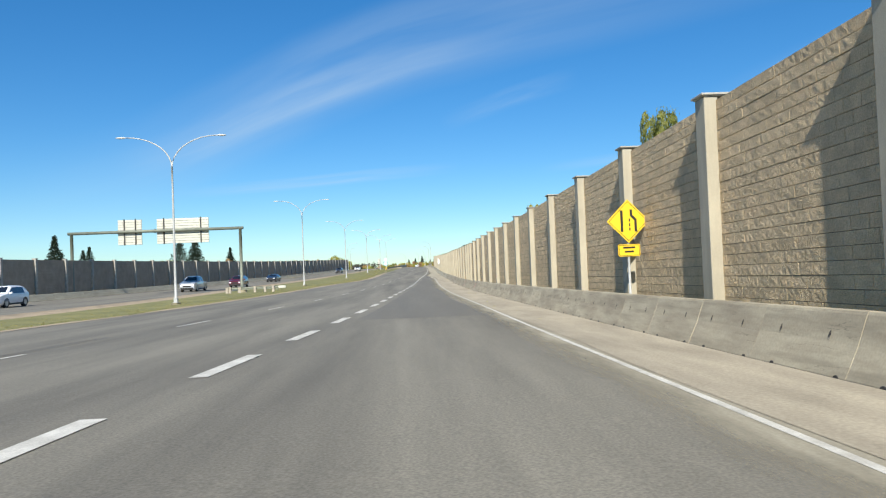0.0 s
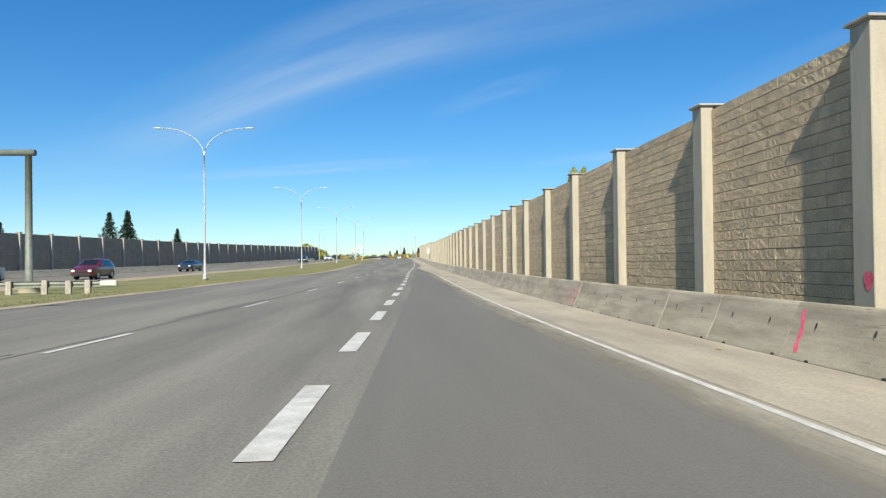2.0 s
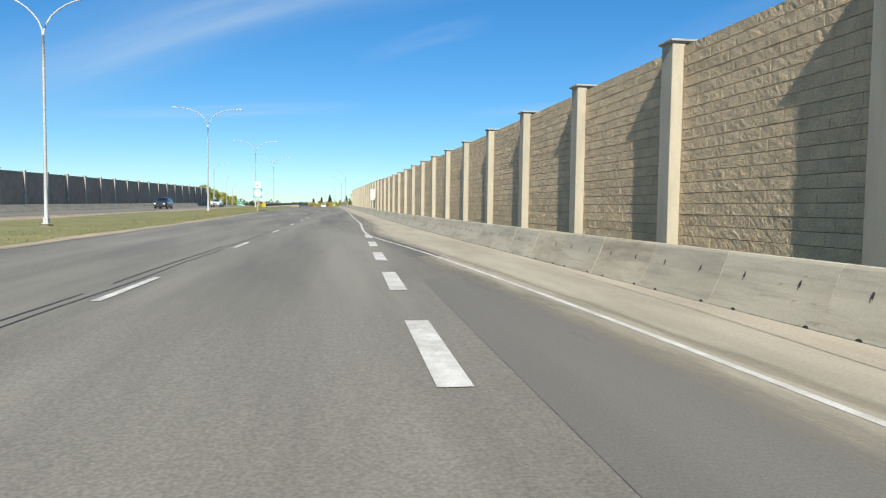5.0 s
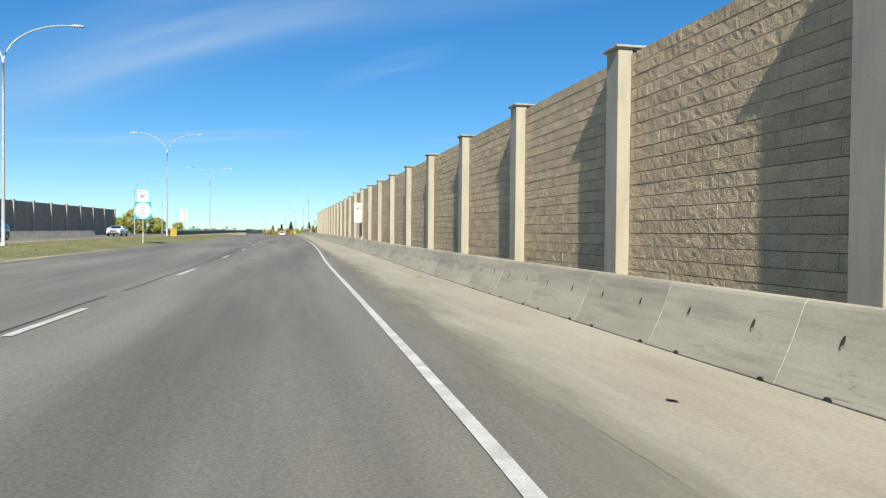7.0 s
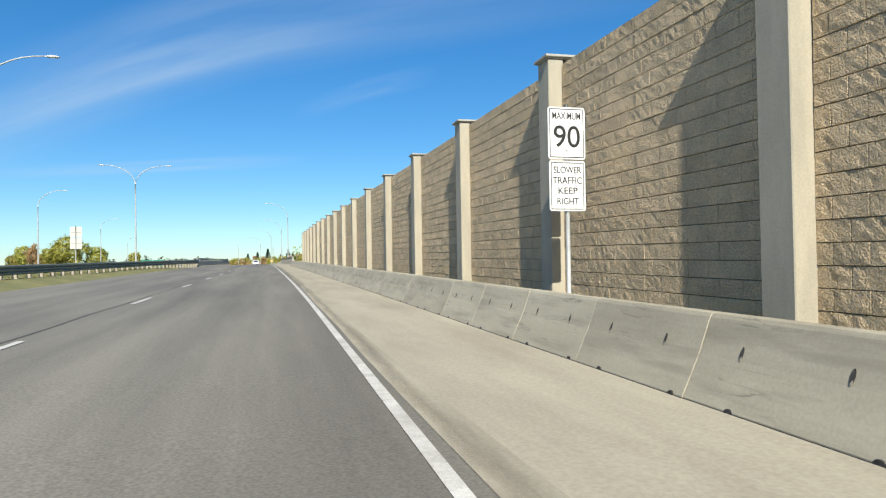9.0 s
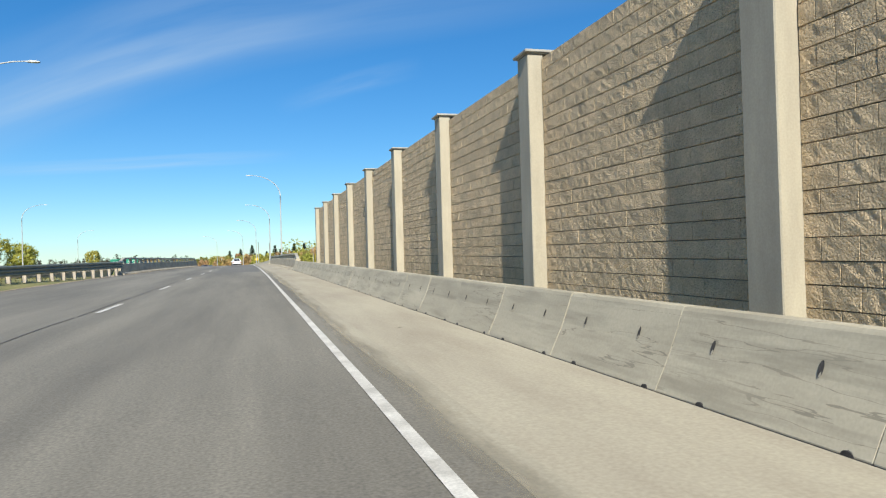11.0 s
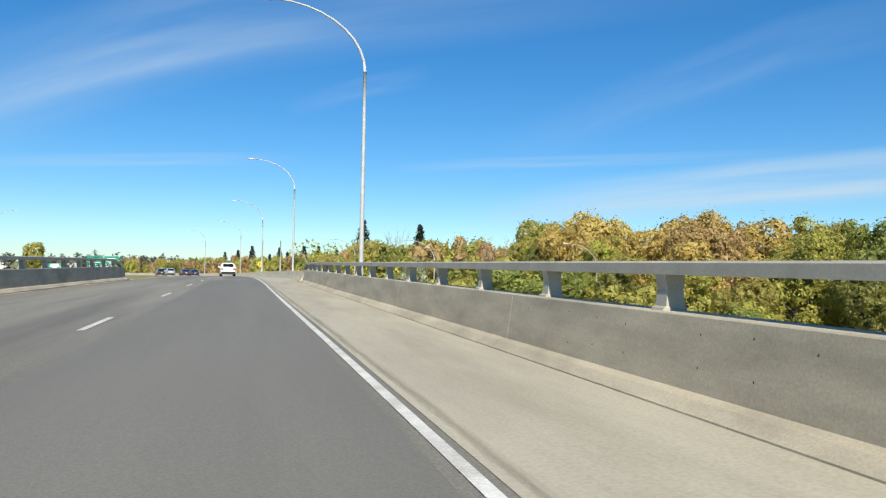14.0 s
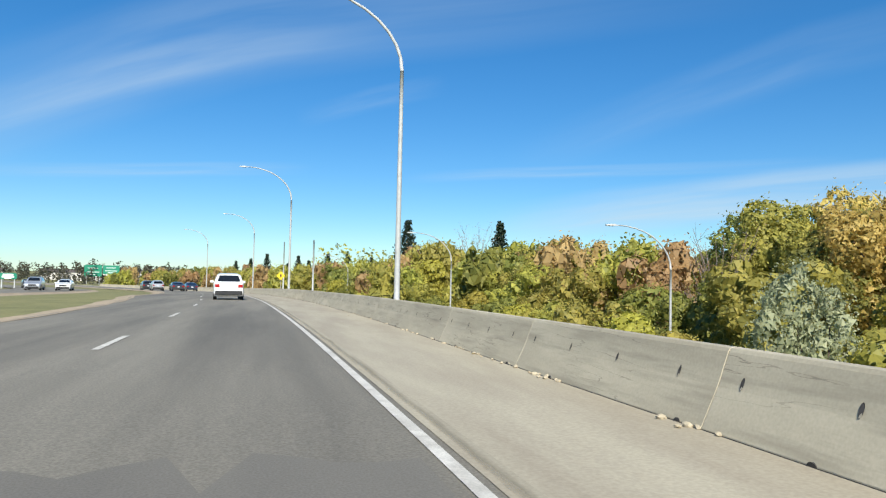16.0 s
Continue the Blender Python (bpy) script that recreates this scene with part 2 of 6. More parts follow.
DIRTY = mat("soiled_shoulder", (0.40, 0.345, 0.255), 0.95, spread=0.12, scale=0.9, fine=28, bump=0.4, tint=(0.30, 0.258, 0.19), streak=(1.4, 0.3, 1), dist=0.01)
# near-black colour that stands for the shade inside slots, notches, gaps and holes
HOLLOW_SHADE = mat("hollow_shade", (0.06, 0.055, 0.05), 0.95, spread=0.2, scale=8, fine=60, bump=0.2)
PARAPET = mat("parapet_concrete", (0.44, 0.378, 0.268), 0.9, spread=0.10, scale=1.2, fine=50, bump=0.25, tint=(0.31, 0.265, 0.19), streak=(1, 0.5, 2.0), dist=0.005)
POST = mat("post_concrete", (0.40, 0.36, 0.275), 0.85, spread=0.06, scale=2.0, fine=50, bump=0.12, tint=(0.34, 0.305, 0.235), by_object=0.05, streak=(2, 2, 0.4), dist=0.004)
CAPM = mat("cap_concrete", (0.38, 0.36, 0.315), 0.9, spread=0.1, scale=3.0, fine=50, bump=0.2, by_object=0.08)
# fresh breaks, with the sun on them put into the pale colour
FRESH_SUNLIT = mat("sunlit_broken_concrete", (0.66, 0.61, 0.49), 0.95, spread=0.1, scale=9, fine=60, bump=0.5, dist=0.01)
STONE = mat("split_face_block", (0.67, 0.507, 0.315), 0.95, spread=0.13, scale=2.2, fine=42, bump=0.95, bump_scale=46, tint=(0.53, 0.41, 0.258), by_object=0.06, dist=0.045)
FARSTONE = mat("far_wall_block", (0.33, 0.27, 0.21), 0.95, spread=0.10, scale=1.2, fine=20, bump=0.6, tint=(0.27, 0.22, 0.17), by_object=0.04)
MORTAR = mat("wall_backing", (0.16, 0.13, 0.10), 0.95, spread=0.15, scale=4, fine=40, bump=0.3)
GRASS_SOIL = mat("autumn_turf", (0.215, 0.195, 0.075), 0.95, spread=0.16, scale=0.35, fine=9, bump=0.8, tint=(0.15, 0.155, 0.052), dist=0.05)
SAND = mat("roadside_sand", (0.40, 0.31, 0.205), 0.95, spread=0.14, scale=0.9, fine=30, bump=0.4, tint=(0.30, 0.24, 0.165), dist=0.01)
GALV = mat("galvanised_steel", (0.43, 0.44, 0.43), 0.6, metal=0.08, spread=0.06, scale=6, fine=80, bump=0.05)
GREENSTEEL = mat("weathered_green_steel", (0.20, 0.215, 0.17), 0.6, metal=0.2, spread=0.10, scale=3, fine=50, bump=0.08)
ALU = mat("sign_back_aluminium", (0.60, 0.585, 0.50), 0.5, metal=0.1, spread=0.05, scale=3, fine=40, bump=0.05)
DARKSTEEL = mat("dark_bracket", (0.07, 0.065, 0.06), 0.6, metal=0.3, spread=0.1, bump=0.05)
RAILM = mat("rail_paint", (0.41, 0.375, 0.295), 0.65, metal=0.0, spread=0.07, scale=2, fine=40, bump=0.08)
WHITE = mat("sign_white", (0.80, 0.80, 0.78), 0.45, spread=0.04, scale=4, fine=60, bump=0.03)
YELLOW = mat("sign_yellow", (0.86, 0.56, 0.025), 0.45, spread=0.05, scale=4, fine=60, bump=0.03)
BLACK = mat("sign_black", (0.02, 0.02, 0.02), 0.5, spread=0.1, bump=0.02)
SIGNGREEN = mat("sign_green", (0.01, 0.22, 0.13), 0.45, spread=0.05, bump=0.02)
SIGNTEAL = mat("sign_teal", (0.05, 0.33, 0.34), 0.45, spread=0.05, bump=0.02)
PINK = mat("marker_paint", (0.95, 0.13, 0.20), 0.7, spread=0.15, scale=9, fine=60, bump=0.1)
WOOD = mat("weathered_timber", (0.42, 0.37, 0.30), 0.9, spread=0.15, scale=4, fine=40, bump=0.3, streak=(4, 4, 0.6))
BARK = mat("bark", (0.13, 0.10, 0.075), 0.95, spread=0.25, scale=6, fine=40, bump=0.6, streak=(3, 3, 0.5))
DEADTWIG = mat("bare_twigs", (0.24, 0.19, 0.15), 0.95, spread=0.15, scale=4, bump=0.2)
RUBBER = mat("tyre_rubber", (0.018, 0.018, 0.018), 0.85, spread=0.15, bump=0.1)
RIM = mat("alloy_rim", (0.45, 0.45, 0.46), 0.35, metal=0.9, spread=0.05, bump=0.02)
TRIM = mat("black_trim", (0.02, 0.02, 0.021), 0.55, spread=0.1, bump=0.03)
GLASS = mat("tinted_car_glass", (0.012, 0.014, 0.016), 0.06, spread=0.02, bump=0.0, coat=0.6)
TAIL = mat("tail_lamp_red", (0.38, 0.01, 0.012), 0.2, spread=0.05, bump=0.0, coat=0.5)
HEAD = mat("head_lamp_clear", (0.75, 0.76, 0.78), 0.12, spread=0.03, bump=0.0, coat=0.6)
PLATE = mat("plate_white", (0.7, 0.7, 0.72), 0.5, spread=0.05, bump=0.0)
HOUSE = mat("house_siding", (0.62, 0.60, 0.56), 0.8, spread=0.06, bump=0.05)
ROOF = mat("house_roof", (0.12, 0.10, 0.09), 0.9, spread=0.15, bump=0.3)
FENCE = mat("red_brown_fence", (0.20, 0.085, 0.05), 0.85, spread=0.15, bump=0.2)
LENS = mat("lamp_lens", (0.70, 0.72, 0.72), 0.25, spread=0.03, bump=0.0)


def car_paint(name, c, metal=0.0):
    return mat(name, c, 0.28, metal=metal, spread=0.03, scale=1.5, fine=30, bump=0.0, coat=0.8)


CAR_WHITE = car_paint("white_car_paint", (0.78, 0.78, 0.77))
CAR_SILVER = car_paint("silver_car_paint", (0.52, 0.54, 0.56), 0.5)
CAR_RED = car_paint("dark_red_car_paint", (0.10, 0.012, 0.016))
CAR_BLUE = car_paint("dark_blue_car_paint", (0.018, 0.028, 0.05))
CAR_GREY = car_paint("dark_grey_car_paint", (0.05, 0.052, 0.055), 0.3)

# ---- builders ----
def part(name, bm, material, parent=None, label=""):
    me = bpy.data.meshes.new(name)
    bm.to_mesh(me)
    bm.free()
    for mm in (material if isinstance(material, (list, tuple)) else [material]):
        me.materials.append(mm)
    ob = new(name, me)
    if parent is not None:
        ob.parent = parent
    if label:
        tagged(ob, label)
    return ob


def mesh_part(name, verts, faces, material, parent=None, label="", smooth=False):
    me = bpy.data.meshes.new(name)
    me.from_pydata(verts, [], faces)
    me.materials.append(material)
    if smooth:
        me.polygons.foreach_set("use_smooth", [True] * len(me.polygons))
    ob = new(name, me)
    if parent is not None:
        ob.parent = parent
    if label:
        tagged(ob, label)
    return ob


def empty(name, m, label, category, group="", kind=""):
    ob = new(name)
    ob.empty_display_size = 0.2
    ob.matrix_world = m
    return tagged(ob, label, category, group, kind)


def box(bm, x0, x1, y0, y1, z0, z1, bevel=0.0):
    vs = [bm.verts.new(c) for c in ((x0, y0, z0), (x1, y0, z0), (x1, y1, z0), (x0, y1, z0), (x0, y0, z1), (x1, y0, z1), (x1, y1, z1), (x0, y1, z1))]
    fs = [bm.faces.new([vs[i] for i in q]) for q in ((3, 2, 1, 0), (4, 5, 6, 7), (0, 1, 5, 4), (1, 2, 6, 5), (2, 3, 7, 6), (3, 0, 4, 7))]
    if bevel:
        bmesh.ops.bevel(bm, geom=list({e for f in fs for e in f.edges}), offset=bevel, segments=1, affect="EDGES", profile=0.7)
    return bm


def tube(bm, pts, r0, r1=None, n=8, cap=True):
    """A tube along pts, tapering from r0 to r1."""
    r1 = r0 if r1 is None else r1
    rings = []
    for i, q in enumerate(pts):
        q = Vector(q)
        a, b = Vector(pts[max(i - 1, 0)]), Vector(pts[min(i + 1, len(pts) - 1)])
        d = (b - a).normalized()
        u = d.cross(Vector((0, 0, 1)) if abs(d.z) < 0.9 else Vector((1, 0, 0))).normalized()
        w = d.cross(u)
        r = r0 + (r1 - r0) * i / (len(pts) - 1)
        rings.append([bm.verts.new(q + (u * math.cos(2 * math.pi * k / n) + w * math.sin(2 * math.pi * k / n)) * r) for k in range(n)])
    for s, e in zip(rings, rings[1:]):
        for k in range(n):
            f = bm.faces.new((s[k], s[(k + 1) % n], e[(k + 1) % n], e[k]))
            f.smooth = True
    if cap:
        bm.faces.new(rings[0])
        bm.faces.new(rings[-1][::-1])
    return bm


def prism(bm, outline, a, b, axis="y"):
    """The closed outline (pairs) drawn out from a to b along an axis."""
    def at(u, v, w):
        return {"y": (u, w, v), "x": (w, u, v), "z": (u, v, w)}[axis]
    s = [bm.verts.new(at(u, v, a)) for u, v in outline]
    e = [bm.verts.new(at(u, v, b)) for u, v in outline]
    for k in range(len(s)):
        bm.faces.new((s[k], s[(k + 1) % len(s)], e[(k + 1) % len(s)], e[k]))
    bm.faces.new(s[::-1])
    bm.faces.new(e)
    bmesh.ops.recalc_face_normals(bm, faces=bm.faces)
    return bm


def strip(name, ys, rails, material, parent=None, label="", lift=None):
    """A sheet across the road: rails are functions of y for x; lift gives z of (rail index, y)."""
    verts, faces = [], []
    n = len(rails)
    for y in ys:
        for k, r in enumerate(rails):
            verts.append((r(y), y, lift(k, y)))
    for i in range(len(ys) - 1):
        for k in range(n - 1):
            a = i * n + k
            faces.append((a, a + 1, a + n + 1, a + n))
    return mesh_part(name, verts, faces, material, parent, label)

# ---- large structure ----
YS = [y * 3.0 for y in range(-27, 160)] + [480 + 12.0 * k for k in range(53)]
gx = sorted(set([-1400, -900, -600, -400, -280, -200, -150, -120, -100, -85] + [-72 + 4 * k for k in range(14)] + [-16 + 2.0 * k for k in range(26)] + [38 + 4 * k for k in range(14)] + [95, 110, 130, 160, 200, 280, 400, 600, 900, 1400]))
gy = sorted(set([-400, -250, -150, -100] + [-80 + 5 * k for k in range(74)] + [292 + 2 * k for k in range(40)] + [375 + 6 * k for k in range(60)] + [760, 850, 1000, 1250, 1600, 2200, 3000]))
gv, gf = [], []
for y in gy:
    for x in gx:
        far = max(0.0, (math.hypot(x, y - 200) - 500) / 900)
        gv.append((x, y, ground_z(x, y) + 0.25 * noise.noise((x * 0.07, y * 0.07, 0)) * (1 if abs(x + 6) > 18 else 0) + 3.0 * min(far, 1.0) ** 2 * (1 if x < 0 else 0.6)))
for j in range(len(gy) - 1):
    for i in range(len(gx) - 1):
        a = j * len(gx) + i
        gf.append((a, a + 1, a + len(gx) + 1, a + len(gx)))
ground = tagged(mesh_part("ground", gv, gf, GRASS_SOIL, smooth=True), "yellow-green autumn turf and low land beside the road", "ground", kind="structure")

road = strip("road", YS, [MED_X, lambda y: (MED_X(y) + LANE_X(y)) / 2, LANE_X, EDGE_X, lambda y: BAR_X(y) + 0.5], ASPHALT, lift=lambda k, y: ROAD_Z(y))
tagged(road, "worn grey asphalt freeway carriageway with faded seams", "road", kind="structure")
opp = strip("road_opposite", YS, [lambda y: min(lwall_x(min(y, 300)) + 1.6, OPP_X(y) - 11.5) if y < 300 else OPP_X(y) - 11.5, OPP_X], ASPHALT, lift=lambda k, y: ROAD_Z(y) - 0.02)
tagged(opp, "pale grey asphalt carriageway beyond the grass median", "road", kind="structure")
DUST = along([(-80, 0.12), (0, 0.12), (60, 0.12), (100, 0.12), (112, 0.12), (122, 0.16), (135, 0.4), (150, 0.6), (183, 0.6), (200, 0.18), (235, 0.16), (262, 0.25), (285, 0.25), (295, 0.15), (303, 0.05), (312, 0.03), (320, 0.03), (330, 0.03), (400, 0.03), (500, 0.03), (700, 0.03)])
sh = strip("pavement_shoulder", [y for y in YS if y < 700], [lambda y: EDGE_X(y) + DUST(y) + min(DUST(y), 0.3) * (0.3 * math.sin(y * 0.5) * math.sin(y * 0.17) + 0.25 * math.sin(y * 0.083)), lambda y: (EDGE_X(y) + BAR_X(y)) / 2 + 0.3, lambda y: BAR_X(y) + 0.3], SHOULDER, lift=lambda k, y: ROAD_Z(y) + 0.006)
strip("soiled_stretch", [-75 + 3 * k for k in range(67)], [lambda y: EDGE_X(y) + 0.13 + 0.05 * math.sin(y * 0.6) * math.sin(y * 0.17) + max(0.0, (y - 85) / 37) ** 2 * 1.6, lambda y: BAR_X(y) + 0.28], DIRTY, sh, "brown dirt and leaf dust over the shoulder", lift=lambda k, y: ROAD_Z(y) + 0.0105)


def fringe_mat(name, color):
    """Dust lying ever thinner over the asphalt: its cover follows the strip's width and a noise."""
    m = mat(name, color, 0.95, spread=0.10, scale=0.9, fine=30, bump=0.2, streak=(1.4, 0.3, 1), dist=0.006)
    N, L = m.node_tree.nodes, m.node_tree.links
    uv, sep = N.new("ShaderNodeUVMap"), N.new("ShaderNodeSeparateXYZ")
    L.new(uv.outputs[0], sep.inputs[0])
    tc, mp, no = N.new("ShaderNodeTexCoord"), N.new("ShaderNodeMapping"), N.new("ShaderNodeTexNoise")
    mp.inputs["Scale"].default_value = (3.0, 0.5, 1.0)
    no.inputs["Scale"].default_value, no.inputs["Detail"].default_value, no.inputs["Roughness"].default_value = 1.0, 8.0, 0.7
    L.new(tc.outputs["Object"], mp.inputs["Vector"])
    L.new(mp.outputs[0], no.inputs["Vector"])
    add, ran = N.new("ShaderNodeMath"), N.new("ShaderNodeMapRange")
    add.operation = "ADD"
    L.new(sep.outputs[0], add.inputs[0])
    L.new(no.outputs["Fac"], add.inputs[1])
    ran.inputs["From Min"].default_value, ran.inputs["From Max"].default_value = 0.62, 1.32
    L.new(add.outputs[0], ran.inputs["Value"])
    L.new(ran.outputs[0], N["Principled BSDF"].inputs["Alpha"])
    return m


def shade_across(ob, rails):
    lay = ob.data.uv_layers.new(name="UVMap")
    for lp in ob.data.loops:
        lay.data[lp.index].uv = ((lp.vertex_index % rails) / (rails - 1), 0.0)


FRINGE = fringe_mat("thin_dust", (0.36, 0.322, 0.238))


def fringe(name, ys, a, b, label, z):
    ob = strip(name, ys, [lambda y, u=u: a(y) * (1 - u) + b(y) * u for u in (0, 0.25, 0.5, 0.75, 1.0)], FRINGE, sh, label, lift=lambda k, y: ROAD_Z(y) + z)
    shade_across(ob, 5)
    return ob


fringe("dust_fringe", [y for y in YS if 100 <= y < 420], lambda y: EDGE_X(y) + 0.07, lambda y: EDGE_X(y) + DUST(y) * 1.6 + 0.18, "thin dust drifting from the shoulder over the asphalt", 0.0125)
fringe("dust_fringe", [y for y in YS if -75 <= y <= 126], lambda y: EDGE_X(y) - 0.75, lambda y: EDGE_X(y) + 0.16, "thin brown dust beside the edge line", 0.0055)
tagged(sh, "dusty beige concrete-coloured shoulder along the barrier", "shoulder", kind="structure")
verge = strip("verge", [y for y in YS if y < 700], [lambda y: MED_X(y) - 1.35 - 0.3 * math.sin(y * 0.4) * math.sin(y * 0.13), lambda y: MED_X(y) + 0.25 + 0.08 * math.sin(y * 0.7)], SAND, lift=lambda k, y: ROAD_Z(y) + (0.012 if k else -0.085))
tagged(verge, "strip of pale sand between asphalt and median grass", "verge", kind="structure")
overge = strip("verge_opposite", [y for y in YS if y < 500], [lambda y: OPP_X(y) - 0.25, lambda y: OPP_X(y) + 0.9], SAND, lift=lambda k, y: ROAD_Z(y) + (-0.17 if k else 0.004))
tagged(overge, "pale gravel edge of the far carriageway", "verge", kind="structure")
# dark overlay in the merging lane, and on the bridge
pt = [21.5] + [24.5 + 3 * k for k in range(33)]
strip("asphalt_patch", pt, [lambda y: DASH_X(y) + 0.62, lambda y: max(EDGE_X(y) - 0.55 - 0.15 * math.sin(y * 0.21), DASH_X(y) + 0.66)], PATCH, road, "newer dark asphalt overlay", lift=lambda k, y: ROAD_Z(y) + 0.004)
pt = [294.5 + 3 * k for k in range(23)]
def lane_share(u):
    return lambda y: (LANE_X(y) + 0.5) * (1 - u) + (EDGE_X(y) - 0.25) * u


patch2 = strip("asphalt_patch", pt, [lane_share(k / 11) for k in range(12)], PATCH, road, "newer dark asphalt overlay", lift=lambda k, y: ROAD_Z(y) + 0.004)
for k in range(12):
    patch2.data.vertices[k].co.y += 1.3 * noise.noise((k * 0.6, 3.1, 0))
    patch2.data.vertices[len(pt) * 12 - 1 - k].co.y += 0.9 * noise.noise((k * 0.7, 8.1, 0))
# bridge slab under the road
bm = bmesh.new()
ys = [BRIDGE[0] - 2 + (BRIDGE[1] - BRIDGE[0] + 4) * k / 12 for k in range(13)]
rows = []
for y in ys:
    z = ROAD_Z(y)
    rows.append([bm.verts.new(c) for c in ((MED_X(y) - 0.7, y, z - 0.03), (BAR_X(y) + 0.75, y, z - 0.03), (BAR_X(y) + 0.75, y, z - 0.45), (BAR_X(y) - 0.6, y, z - 1.4), (MED_X(y) + 0.6, y, z - 1.4), (MED_X(y) - 0.7, y, z - 0.45))])
for a, b in zip(rows, rows[1:]):
    for k in range(6):
        bm.faces.new((a[k], a[(k + 1) % 6], b[(k + 1) % 6], b[k]))
bm.faces.new(rows[0])
bm.faces.new(rows[-1][::-1])
bmesh.ops.recalc_face_normals(bm, faces=bm.faces)
tagged(part("bridge_deck", bm, PARAPET), "concrete bridge deck carrying the carriageway over lower land", "bridge", kind="structure")
# the far carriageway's bridge
bm = bmesh.new()
rows = []
for y in ys:
    z = ROAD_Z(y)
    rows.append([bm.verts.new(c) for c in ((OPP_X(y) - 12.2, y, z - 0.06), (OPP_X(y) + 0.8, y, z - 0.06), (OPP_X(y) + 0.8, y, z - 1.3), (OPP_X(y) - 12.2, y, z - 1.3))])
for a, b in zip(rows, rows[1:]):
    for k in range(4):
        bm.faces.new((a[k], a[(k + 1) % 4], b[(k + 1) % 4], b[k]))
bm.faces.new(rows[0])
bm.faces.new(rows[-1][::-1])
bmesh.ops.recalc_face_normals(bm, faces=bm.faces)
tagged(part("bridge_deck", bm, PARAPET), "concrete deck of the far carriageway's bridge", "bridge", kind="structure")


# ---- road markings ----
def paint_strip(name, y0, y1, fx, w, step, label=""):
    n = max(1, int(round((y1 - y0) / step)))
    yy = [y0 + (y1 - y0) * k / n for k in range(n + 1)]
    return strip(name, yy, [lambda y: fx(y) - w / 2, lambda y: fx(y) + w / 2], PAINT, road, label, lift=lambda k, y: ROAD_Z(y) + 0.009)


paint_strip("edge_line", -75, 136, EDGE_X, 0.085, 3, "worn solid white edge line")
paint_strip("edge_line", 136, 700, lambda y: EDGE_X(y) - 0.04 - 0.05 * min(max((y - 285) / 25, 0), 1), 0.105, 3, "worn solid white edge line")
starts = [-52.3 + 10.6 * k for k in range(16)] + [118 + 11 * k for k in range(4)] + [161.9 + 11.2 * k for k in range(5)] + [217.9 + 10.5 * k for k in range(7)] + [291.3, 301.0, 311.0, 323.5] + [335.7 + 10.8 * k for k in range(30)]
for y in starts:
    paint_strip("lane_dash", y, y + 2.9, LANE_X, 0.12, 3)
for k in range(-12, 24):
    paint_strip("merge_dash", 9.4 + 5.48 * k, 12.15 + 5.48 * k, lambda y: DASH_X(y) + 0.13, 0.25, 3)
seams = [(a, a + 12.4 + 0.5 * math.sin(a), lambda y: LANE_X(y) - 0.22 + 0.03 * math.sin(y * 0.9), 0.025) for a in range(-66, 280, 13)]
seams += [(a, a + 8.0 + 3.0 * math.sin(a), lambda y: LANE_X(y) - 0.42 + 0.02 * math.sin(y * 0.7), 0.03) for a in range(-60, 130, 12)]
for y0, y1, fx, w in seams:
    n = max(2, int((y1 - y0) / 1.5))
    yy = [y0 + (y1 - y0) * k / n for k in range(n + 1)]
    strip("crack_seal", yy, [lambda y: fx(y) - w / 2, lambda y: fx(y) + w / 2], TAR, road, "dark tar-filled seam", lift=lambda k, y: ROAD_Z(y) + 0.0075)
for y in (298.2, 353.1):
    verts = [(MED_X(y) + 0.1, y - 0.035, ROAD_Z(y) + 0.008), (BAR_X(y) - 0.05, y - 0.035, ROAD_Z(y) + 0.0085), (BAR_X(y) - 0.05, y + 0.035, ROAD_Z(y) + 0.0085), (MED_X(y) + 0.1, y + 0.035, ROAD_Z(y) + 0.008)]
    mesh_part("expansion_joint", verts, [(0, 1, 2, 3)], TAR, road, "dark steel and rubber expansion joint")


# rubber marks left by braking tyres
for x0 in (0.93, 1.27):
    for k, (dy, w) in enumerate(((0.0, 0.13), (0.34, 0.11), (0.7, 0.14), (1.15, 0.10), (1.9, 0.12), (2.3, 0.09))):
        y = 183.8 + 1.6 * dy + 0.3 * (x0 > 1)
        c = ROAD_Z(y) + 0.0065
        verts = [(x0 - w / 2, y, c), (x0 + w / 2, y + 0.02, c), (x0 + w / 2 - 0.02, y + 0.09, c), (x0 - w / 2 + 0.01, y + 0.08, c)]
        mesh_part("tyre_mark", verts, [(0, 1, 2, 3)], TAR, road, "dark rubber tyre mark")


# ---- noise wall ----
WALL_X = along([(-80, 6.2), (0, 5.98), (30, 5.918), (60, 5.90), (90, 5.908), (120, 5.915), (150, 5.95), (180, 5.995), (210, 6.03), (240, 6.02), (270, 6.0), (300, 5.985)])
WALL_RISE = along([(-80, 0.2), (0, 0.2), (60, 0.2), (90, 0.08), (111, 0.12), (165, 0.0), (190, -0.02), (203, 0.04), (209, 0.08), (216, 0.03), (230, 0.0), (276, 0.03), (300, 0.0)])
rng = random.Random(4)


BLOCK_W, COURSE_H, COURSE_N = 0.40, 0.2043, 21


